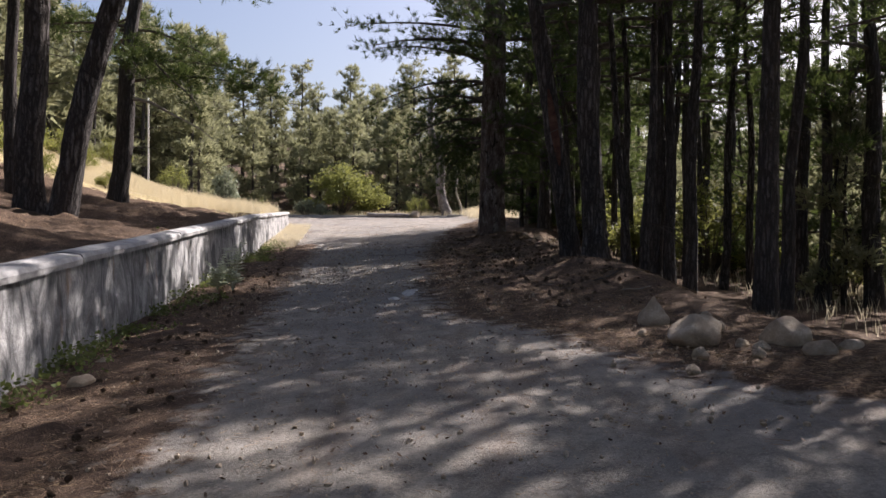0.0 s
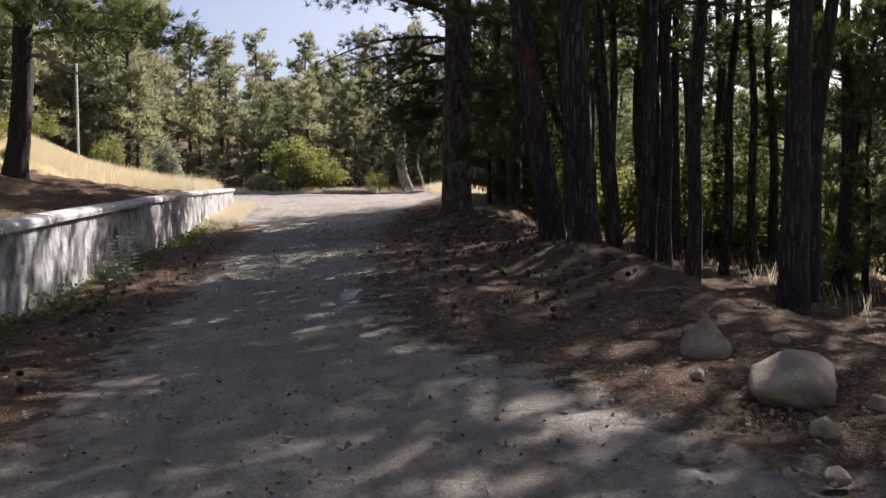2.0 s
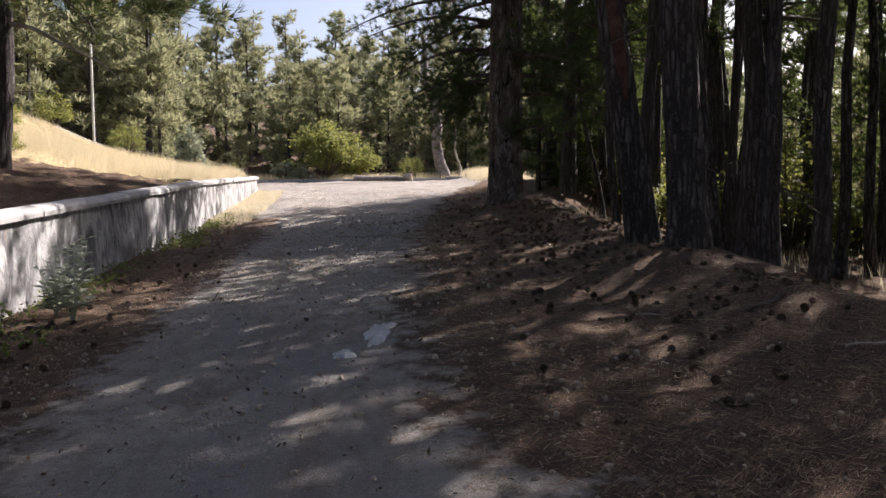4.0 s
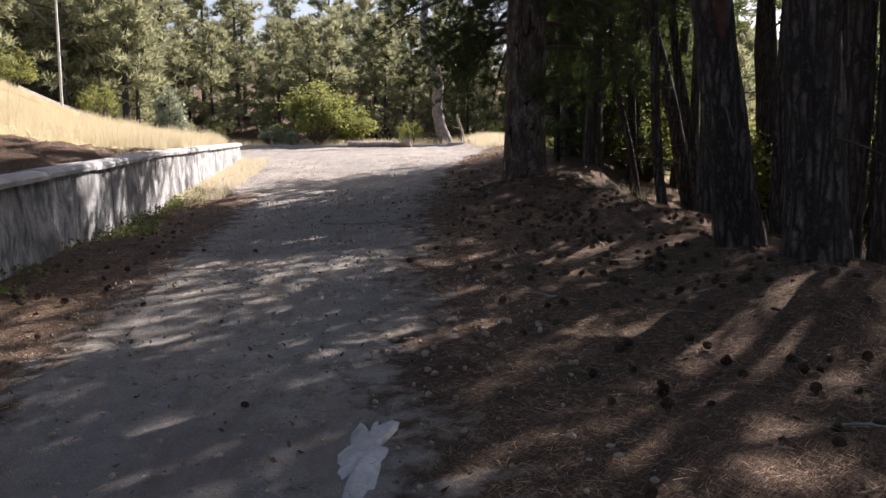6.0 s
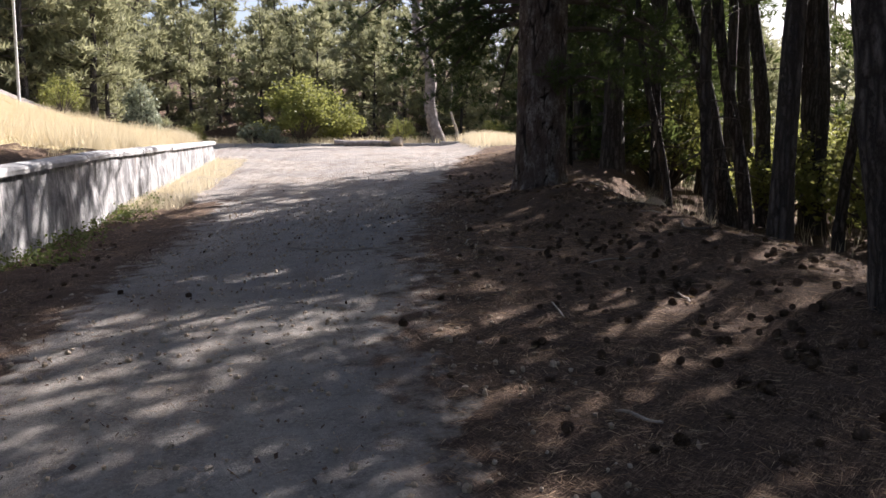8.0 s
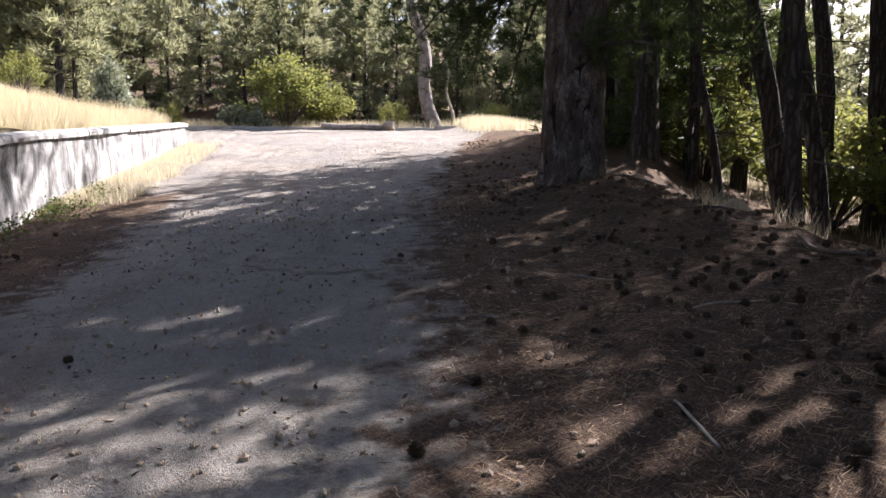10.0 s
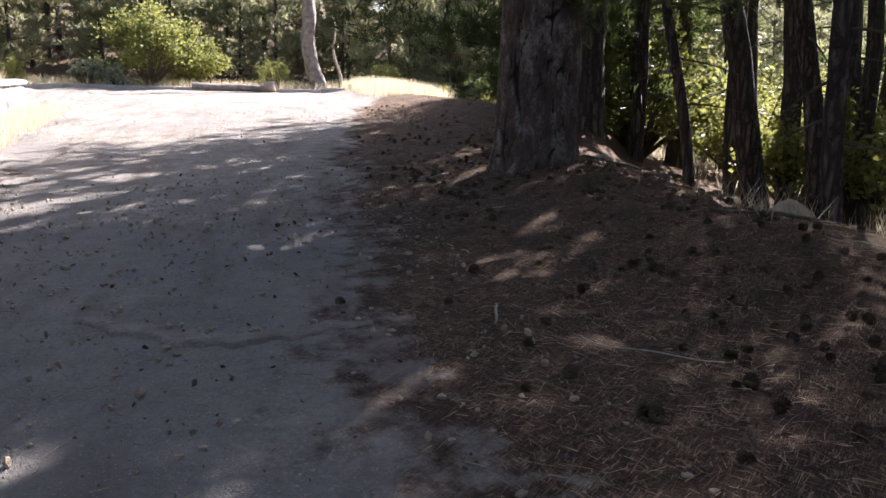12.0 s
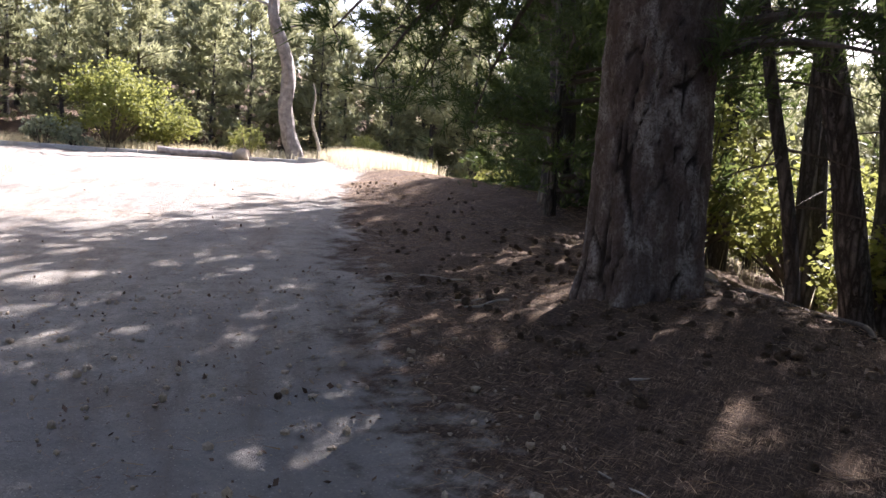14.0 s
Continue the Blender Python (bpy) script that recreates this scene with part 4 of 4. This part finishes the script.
def rock(name, x, y, w, d, h, seed, label, peak=0.0, group="stones", z=None):
    """A worn boulder: a ball cut by a few planes and roughened, its foot in the ground."""
    bm = bmesh.new()
    bmesh.ops.create_icosphere(bm, subdivisions=4, radius=1)
    r = random.Random(seed)
    cuts = [(Vector((r.uniform(-1, 1), r.uniform(-1, 1), r.uniform(-0.2, 1))).normalized(), r.uniform(0.62, 0.85)) for _ in range(9)]
    for v in bm.verts:
        p = v.co.copy()
        for nrm, dist in cuts:
            over = p.dot(nrm) - dist
            if over > 0:
                p -= nrm * over * 0.9
        p *= 1 + 0.07 * noise.noise(p * 2.3 + Vector((seed, 0, 0))) + 0.025 * noise.noise(p * 7 + Vector((seed, 3, 0)))
        if p.z > 0 and peak:
            p.x *= 1 - peak * p.z
            p.y *= 1 - peak * p.z
        v.co = (p.x * w / 1.55, p.y * d / 1.55, p.z * h * 0.75)
    me = bpy.data.meshes.new(name)
    bm.to_mesh(me)
    bm.free()
    me.materials.append(STONE)
    me.shade_smooth()
    ob = new(name, me)
    ob.location = (x, y, (land_at(x, y) if z is None else z) + h * 0.28)
    ob.rotation_euler = (0, 0, r.uniform(0, 6))
    return tagged(ob, label, "rock", group)


rock("boulder", 2.88, 8.50, 0.29, 0.27, 0.30, 4, "tan pointed boulder on the needle-strewn verge", 0.68)
rock("boulder", 2.96, 7.48, 0.60, 0.50, 0.25, 7, "broad rounded tan boulder on the verge")
rock("boulder", 3.62, 7.02, 0.36, 0.32, 0.27, 9, "cracked tan boulder beside smaller stones")
for x, y, w, sd in ((3.36, 7.95, 0.15, 1), (3.24, 7.05, 0.12, 2), (3.32, 6.85, 0.13, 3), (3.18, 6.6, 0.13, 5), (2.72, 6.75, 0.14, 6), (2.58, 7.95, 0.09, 8), (3.68, 6.52, 0.22, 10), (4.0, 6.6, 0.17, 11), (3.05, 9.1, 0.16, 12), (3.5, 8.6, 0.14, 13), (2.45, 6.2, 0.1, 14)):
    rock("stone", x, y, w, w * 0.8, w * 0.62, sd, "small tan stone among pine needles")
for x, y, w, sd in ((4.45, 24.4, 0.35, 21), (4.1, 22.5, 0.3, 22), (4.3, 26.2, 0.26, 23), (-2.75, 7.2, 0.22, 24), (-2.9, 8.2, 0.16, 25)):
    rock("stone", x, y, w, w * 0.8, w * 0.5, sd, "pale stone half sunk in the bank")


def worn_patch(cx, cy, rx, ry, turn):
    """A pale ragged remnant of old concrete, worn flush with the track."""
    sh, v, rings, sides = Shape(), [], 7, 40
    c, sn = math.cos(radians(turn)), math.sin(radians(turn))
    for i in range(rings):
        t = (i + 0.02) / (rings - 1)
        for j in range(sides):
            a = 2 * math.pi * j / sides
            edge = 1 + 0.55 * noise.noise(Vector((math.cos(a) * 2.2, math.sin(a) * 2.2, cy))) + 0.3 * noise.noise(Vector((math.cos(a) * 6, math.sin(a) * 6, cx)))
            px, py = rx * t * edge * math.cos(a), ry * t * edge * math.sin(a)
            x, y = cx + px * c - py * sn, cy + px * sn + py * c
            lift = 0.030 - 0.05 * t ** 3 + 0.012 * noise.noise(Vector((x * 9, y * 9, 2)))
            v.append((x - cx, y - cy, land_at(x, y) + lift - land_at(cx, cy)))
    i, j = np.meshgrid(np.arange(rings - 1), np.arange(sides), indexing="ij")
    j2 = (j + 1) % sides
    sh.add(v, np.stack([i * sides + j, i * sides + j2, (i + 1) * sides + j2, (i + 1) * sides + j], -1).reshape(-1, 4))
    ob = new("paving_patch", sh.mesh("paving_patch", COPING, True))
    ob.location = (cx, cy, land_at(cx, cy))
    tagged(ob, "pale ragged patch of worn concrete in the track", "paving", kind="structure")


worn_patch(0.27, 12.72, 0.13, 0.52, -8)
worn_patch(0.02, 12.05, 0.10, 0.16, 20)


def worn_edge():
    """The broken lip of an old hard patch in the track."""
    t = np.linspace(0, 1, 40)
    x = -0.75 + 1.55 * t
    y = 21.95 - 0.85 * np.sin(np.clip(t * 1.25, 0, 1) * math.pi * 0.5) + 0.55 * np.clip(t - 0.4, 0, 1) ** 1.2 + 0.03 * np.sin(t * 31) + 0.02 * np.sin(t * 67)
    sh, rows = Shape(), []
    for i in range(40):
        h = 0.022 * math.sin(math.pi * min(max(t[i], 0.03), 0.97)) ** 0.5
        for dy, dz in ((-0.035, -0.012), (-0.012, 0.002), (0.002, h), (0.05, h + 0.002), (0.30, -0.012)):
            yy = y[i] + dy
            rows.append((x[i], yy, land_at(x[i], yy) + dz + 0.004 * noise.noise(Vector((x[i] * 9, yy * 9, 4)))))
    i, j = np.meshgrid(np.arange(39), np.arange(4), indexing="ij")
    sh.add(rows, np.stack([i * 5 + j, i * 5 + j + 1, (i + 1) * 5 + j + 1, (i + 1) * 5 + j], -1).reshape(-1, 4))
    tagged(new("paving_edge", sh.mesh("paving_edge", DUST, True)), "broken low lip of an old hard patch", "paving", kind="structure")


worn_edge()


def kerb():
    top = empty("kerb", -3.5, 52.4, land_at(-3.5, 52.4), "low pale stone kerb along the far edge of the clearing", "kerb", kind="structure")
    r = random.Random(8)
    x = -16.0
    while x < 4.8:
        ln = r.uniform(0.8, 1.2)
        if not -1.9 < x < 1.0:
            bm = bmesh.new()
            bmesh.ops.create_cube(bm, size=1)
            for v in bm.verts:
                v.co = Vector((v.co.x * (ln - 0.02), v.co.y * 0.2, v.co.z * 0.42)) + Vector([r.uniform(-0.012, 0.012) for _ in range(3)])
            bmesh.ops.bevel(bm, geom=bm.edges[:], offset=0.02, segments=1, affect="EDGES")
            me = bpy.data.meshes.new("kerb_stone")
            bm.to_mesh(me)
            bm.free()
            me.materials.append(COPING)
            ob = part("kerb_stone", me, COPING, top)
            ob.location = Vector((x + ln / 2, 52.4, land_at(x + ln / 2, 52.4) - 0.07)) - top.location
        x += ln


kerb()


def log(x, y, ln, r0, turn, label):
    ob = empty("log", x, y, land_at(x, y) + r0 * 0.8, label, "log")
    ob.rotation_euler = (0, 0, radians(turn))
    sh = Shape()
    s = np.linspace(-0.5, 0.5, 12)
    tube(sh, np.stack([s * ln, 0.04 * np.sin(s * 6), 0.02 * np.sin(s * 9)], 1), r0 * (1 - 0.25 * (s + 0.5)), 14, 0.12)
    part("stem", sh, SNAG_BARK, ob, smooth=True)
    ends = Shape()
    for e, rr in ((-0.5, r0), (0.5, r0 * 0.75)):
        a = np.linspace(0, 2 * np.pi, 14, endpoint=False)
        ends.add(np.stack([np.full(14, e * ln), rr * np.cos(a), rr * np.sin(a)], 1), [list(range(14))])
    part("cut_end", ends, DEADWOOD, ob)


log(-0.4, 52.5, 2.9, 0.17, 3, "weathered grey fallen log across the edge of the clearing")
rock("stone", 1.25, 52.6, 0.9, 0.6, 0.45, 31, "pale stone at the end of the log")


# ---- mullein-like weed at the wall, herbs, grass ----
def weed(x, y, h, seed):
    r = np.random.default_rng(seed)
    top = empty("weed_plant", x, y, land_at(x, y), "grey-green leafy weed growing beside the wall", "plant")
    for _ in range(8):
        a, tilt, hh = r.uniform(0, 6.28), r.uniform(0.1, 0.45), h * r.uniform(0.7, 1.05)
        s = np.linspace(0, 1, 6)[:, None]
        pts = np.array([math.cos(a) * tilt, math.sin(a) * tilt, 1]) * hh * s
        st, lf = Shape(), Shape()
        tube(st, pts, np.interp(s[:, 0], [0, 1], [0.007, 0.003]), 5)
        stem = part("stem", st, WEED, top)
        for t in np.linspace(0.2, 1, 13):
            p = pts[0] + (pts[-1] - pts[0]) * t
            b, ln = r.uniform(0, 6.28), 0.19 * (1.15 - 0.5 * t)
            w = np.array([math.cos(b), math.sin(b), 0.45])
            sd = np.array([-math.sin(b), math.cos(b), 0]) * ln * 0.27
            lf.add([p, p + w * ln * 0.5 + sd, p + w * ln + np.array([0, 0, -0.25 * ln]), p + w * ln * 0.5 - sd], [(0, 1, 2), (0, 2, 3)])
        part("leaf", lf, WEED, stem)


weed(-2.85, 14.35, 0.88, 3)
weed(-3.25, 14.9, 0.5, 4)


def stuff(name, shape, mat, label, category):
    return tagged(new(name, shape.mesh(name, mat)), label, category, kind="stuff")


def blades(sh, pts, h, w, r, lean=0.35):
    k = len(pts)
    a = r.uniform(0, 6.28, k)
    hh = (h * r.uniform(0.5, 1.15, k))[:, None]
    tip = np.stack([np.cos(a) * lean * r.uniform(0.2, 1.3, k), np.sin(a) * lean * r.uniform(0.2, 1.3, k), np.ones(k)], 1) * hh
    b = r.uniform(0, 6.28, k)
    sd = np.stack([np.cos(b), np.sin(b), 0 * b], 1) * w
    v = np.stack([pts - sd, pts + sd, pts + tip], 1).reshape(-1, 3)
    sh.add(v, np.arange(3 * k).reshape(-1, 3))


def on_land(x, y, lift=-0.01):
    return np.stack([x, y, land(x, y) + lift], 1)


r = np.random.default_rng(40)
hay = Shape()
k = 110000
y = r.uniform(25.5, 42.5, k)
x = wall_x(y) - 0.45 - 11.5 * r.uniform(0, 1, k) ** 1.1
keep = r.uniform(0, 1, k) < smooth(25.5, 31, y) ** 1.5 * (0.35 + 0.65 * (np.sin(x * 1.7) * np.sin(y * 1.3 + x) > -0.4))
tall = 0.35 + 0.9 * np.clip(0.5 + 0.5 * np.sin(x * 0.9 + 1 + 0.6 * np.sin(y)) * np.sin(y * 0.7 + 0.8 * np.sin(x * 0.5)), 0, 1) ** 1.5
blades(hay, on_land(x[keep], y[keep]), 0.5 * tall[keep], 0.0055, r, 0.5)
stuff("dry_grass_slope", hay, HAY, "golden dry grass covering the sunny slope above the wall", "grass")
verge = Shape()
k = 16000
y, x = r.uniform(42, 53, k), r.uniform(4.0, 7.2, k)
keep = r.uniform(0, 1, k) < smooth(43, 47, y) * smooth(4.2, 5.2, x)
blades(verge, on_land(x[keep], y[keep]), 0.5, 0.008, r)
y, x = r.uniform(52.8, 57, 9000), r.uniform(-18, 8, 9000)
blades(verge, on_land(x, y), 0.45, 0.012, r)
y = r.uniform(27.5, 41, 9000)
x = wall_x(y) + 0.1 + r.uniform(0, 1, 9000) ** 2 * 1.1
blades(verge, on_land(x, y), 0.22, 0.006, r)
x, y = r.uniform(8, 26, 9000), r.uniform(6, 56, 9000)
blades(verge, on_land(x, y), 0.4, 0.010, r)
for cx, cy in ((3.95, 22.4), (4.25, 21.5), (4.2, 23.2), (4.6, 9.0), (5.0, 8.3), (5.2, 10.2), (4.9, 12.2)):
    blades(verge, on_land(cx + r.normal(size=90) * 0.14, cy + r.normal(size=90) * 0.14), 0.26, 0.003, r, 0.7)
stuff("dry_grass_verge", verge, HAY, "thin dry grass along the verges and down the bank", "grass")

herb = Shape()
for _ in range(95):
    cy = r.uniform(6.0, 30.0)
    cx = float(wall_x(cy)) + 0.12 + abs(r.normal()) * 0.28
    kk = int(r.integers(25, 70))
    hgt = r.uniform(0.06, 0.24)
    p = on_land(cx + r.normal(size=kk) * 0.12, cy + r.normal(size=kk) * 0.14)
    p[:, 2] += r.uniform(0.0, hgt, kk)
    leaves(herb, p, 0.06, r)
stuff("herbs_along_wall", herb, HERB, "low green herbs along the foot of the wall", "weeds")


# ---- needles, cones, pebbles and twigs on the ground ----
def litter_x(y, r, k):
    """Mostly the right-hand verge, some at the foot of the wall."""
    right = track_right(y)
    x = right + 0.1 + (4.4 + 1.8 * smooth(26, 34, y) - right) * r.uniform(0, 1, k) ** 0.9
    left = wall_x(y) + 0.1 + 1.3 * r.uniform(0, 1, k)
    stray = r.uniform(-2.4, 2.5, k)
    u = r.uniform(0, 1, k)
    return np.where(u < 0.68, x, np.where(u < 0.86, left, stray))


straw = Shape()
k = 76000
y = 2.5 + 38 * r.uniform(0, 1, k) ** 1.25
x = litter_x(y, r, k)
p = on_land(x, y, 0.012)
p[:, 2] += r.uniform(0, 0.02, k)
a = r.uniform(0, 6.28, k)
ln = r.uniform(0.05, 0.13, k)
d = np.stack([np.cos(a) * ln, np.sin(a) * ln, r.normal(size=k) * 0.012], 1)
sd = np.stack([-np.sin(a), np.cos(a), 0.6 * r.normal(size=k)], 1) * 0.0016
straw.add(np.stack([p - sd, p + sd, p + d], 1).reshape(-1, 3), np.arange(3 * k).reshape(-1, 3))
stuff("fallen_needles", straw, STRAW, "fallen brown pine needles strewn over the ground", "needles")

flakes = Shape()
k = 7000
y = 6 + 33 * r.uniform(0, 1, k)
near_tree = r.uniform(0, 1, k) < 0.35
y = np.where(near_tree, 24.2 + r.normal(size=k) * 1.3, y)
x = np.where(near_tree, 2.9 + r.normal(size=k) * 0.9, litter_x(y, r, k))
p = on_land(x, y, 0.014)
a = r.uniform(0, 6.28, k)
w = (0.005 + 0.015 * r.uniform(0, 1, k) ** 2)[:, None]
u = np.stack([np.cos(a), np.sin(a), 0.5 * r.normal(size=k)], 1) * w * 1.5
v = np.stack([-np.sin(a), np.cos(a), 0.5 * r.normal(size=k)], 1) * w * 0.8
q = np.arange(k)[:, None] * 4
flakes.add(np.stack([p - u, p - v, p + u * 0.8, p + v], 1).reshape(-1, 3), np.concatenate([q + [0, 1, 2], q + [0, 2, 3]]))
k = 5000
x, y = r.uniform(-2.8, 2.6, k), 4 + 24 * r.uniform(0, 1, k)
p = on_land(x, y, 0.010)
a = r.uniform(0, 6.28, k)
w = (0.004 + 0.011 * r.uniform(0, 1, k) ** 2)[:, None]
u = np.stack([np.cos(a), np.sin(a), 0.5 * r.normal(size=k)], 1) * w * 1.7
v = np.stack([-np.sin(a), np.cos(a), 0.6 * r.normal(size=k)], 1) * w * 0.8
q = np.arange(k)[:, None] * 4
flakes.add(np.stack([p - u, p - v, p + u * 0.8, p + v], 1).reshape(-1, 3), np.concatenate([q + [0, 1, 2], q + [0, 2, 3]]))
stuff("bark_flakes", flakes, FLAKE, "fallen bark flakes and dead leaf scraps in the litter", "bark scraps")

gravel = Shape()
ico = bmesh.new()
bmesh.ops.create_icosphere(ico, subdivisions=1, radius=1)
iv = np.array([v.co[:] for v in ico.verts])
fi = np.array([[v.index for v in f.verts] for f in ico.faces])
ico.free()
for _ in range(5200):
    y0 = r.uniform(2.5, 27)
    x0 = r.uniform(-2.6, 3.0 - 1.4 * (y0 > 12))
    s = 0.005 + 0.02 * r.uniform() ** 3
    v = iv * (s * r.uniform(0.6, 1.3, 3)) * (1 + 0.15 * r.normal(size=(len(iv), 1)))
    gravel.add(v + np.array([x0, y0, land_at(x0, y0) + s * 0.3]), fi)
stuff("gravel", gravel, STONE, "loose small stones on the dirt track", "gravel")


def cone_mesh():
    sh = Shape()
    v = iv * np.array([0.020, 0.020, 0.040])
    sh.add(v, fi)
    for ring in range(7):
        zc = -0.038 + 0.012 * ring
        rr = 0.030 * math.sqrt(max(0.08, 1 - (zc / 0.050) ** 2))
        for s in range(8):
            a = 2 * math.pi * (s + 0.5 * (ring % 2)) / 8
            c, sn = math.cos(a), math.sin(a)
            t = 0.010
            tip = (c * (rr + 0.014), sn * (rr + 0.014), zc + 0.010)
            sh.add([(c * rr * 0.5 - sn * t, sn * rr * 0.5 + c * t, zc), (c * rr * 0.5 + sn * t, sn * rr * 0.5 - c * t, zc),
                    (tip[0] + sn * t * 0.8, tip[1] - c * t * 0.8, tip[2]), (tip[0] - sn * t * 0.8, tip[1] + c * t * 0.8, tip[2]), (c * rr * 0.6, sn * rr * 0.6, zc + 0.009)],
                   [(0, 1, 2), (0, 2, 3), (3, 2, 4), (1, 4, 2), (0, 3, 4)])
    return sh


cone_shape = cone_mesh()
CONE_ME = cone_shape.mesh("pine_cone", CONE)
cv, cf = np.concatenate(cone_shape.v), [list(f) for f in cone_shape.f]


def cone_spot():
    u = r.uniform()
    if u < 0.76:
        cy = 10 + 19 * r.uniform() ** 0.9
        cx = max(1.2 + 0.4 * r.uniform(), 2.9 + r.normal() * 0.6) if r.uniform() < 0.7 else r.uniform(1.2, 4.2)
    elif u < 0.985:
        cy = r.uniform(4, 24)
        cx = float(wall_x(cy)) + 0.2 + 1.3 * r.uniform() ** 1.3
    else:
        cy, cx = r.uniform(8, 26), r.uniform(-2.2, 2.0)
    if cy > 23:
        cx = max(cx, 1.9 + 0.3 * r.uniform())
    return cx, cy


for i in range(290):
    cx, cy = cone_spot()
    ob = new("pine_cone", CONE_ME)
    s = r.uniform(0.45, 0.78)
    ob.matrix_basis = pose(cx, cy, land_at(cx, cy) + 0.022 * s, r.uniform(50, 130), r.uniform(-25, 25), r.uniform(0, 360)) @ Matrix.Diagonal((s, s, s, 1))
    tagged(ob, "dark brown open pine cone on the ground", "pine cone", "fallen pine cones")
more = Shape()
flat = [f for f in cf if len(f) == 3]
for i in range(620):
    cx, cy = cone_spot()
    cy = cy + 2 * r.uniform()
    if cy > 26 and r.uniform() < 0.6:
        cy = r.uniform(26, 40)
        cx = float(track_right(cy)) + 0.2 + 2.2 * r.uniform()
    m = np.array(Euler((r.uniform(0.9, 2.2), r.uniform(-0.4, 0.4), r.uniform(0, 6.28))).to_matrix()) * r.uniform(0.42, 0.74)
    more.add(cv @ m.T + np.array([cx, cy, land_at(cx, cy) + 0.02]), flat)
stuff("scattered_cones", more, CONE, "many dark pine cones scattered in the litter", "pine cones")


def stick(x, y, ln, r0, turn, bend, seed, kind="twig", label="thin dry fallen twig on the needle litter"):
    rr = np.random.default_rng(seed)
    s = np.linspace(-0.5, 0.5, 12)
    sh = Shape()
    px, py = s * ln, bend * ln * (s * s * 4 - 1) + 0.012 * ln * np.sin(s * 9 + seed)
    c, sn = math.cos(radians(turn)), math.sin(radians(turn))
    gx, gy = x + px * c - py * sn, y + px * sn + py * c
    tube(sh, np.stack([gx - x, gy - y, land(gx, gy) + r0 + 0.012 + 0.01 * np.sin(s * 7 + seed) - land_at(x, y)], 1), r0 * (1.1 - 0.6 * np.abs(s)), 6)
    ob = new(kind, sh.mesh(kind, DEADWOOD if kind == "twig" else TWIG, True))
    ob.location = (x, y, land_at(x, y))
    tagged(ob, label, kind.replace("_", " "), "fallen twigs")


for bx, by, ln, r0, turn, bend, sd in ((4.15, 26.3, 1.5, 0.024, -62, 0.12, 81), (3.9, 24.3, 1.2, 0.018, -104, -0.12, 82), (3.85, 22.4, 0.9, 0.015, -55, 0.14, 83), (4.3, 24.8, 1.3, 0.02, -50, 0.05, 84), (3.75, 20.2, 1.2, 0.018, -100, 0.1, 85), (3.3, 12.1, 0.5, 0.012, 25, 0.05, 86)):
    stick(bx, by, ln, r0, turn, bend, sd, "fallen_branch", "dark dead branch lying along the bank edge")
stick(1.95, 20.6, 0.7, 0.0035, -48, 0.13, 1)
for i in range(22):
    cy = r.uniform(10, 28)
    cx = r.uniform(1.2, 4.0) if r.uniform() < 0.75 else float(wall_x(cy)) + r.uniform(0.3, 1.4)
    stick(cx, cy, r.uniform(0.18, 0.6), r.uniform(0.004, 0.009), r.uniform(0, 180), r.uniform(-0.1, 0.1), 10 + i)
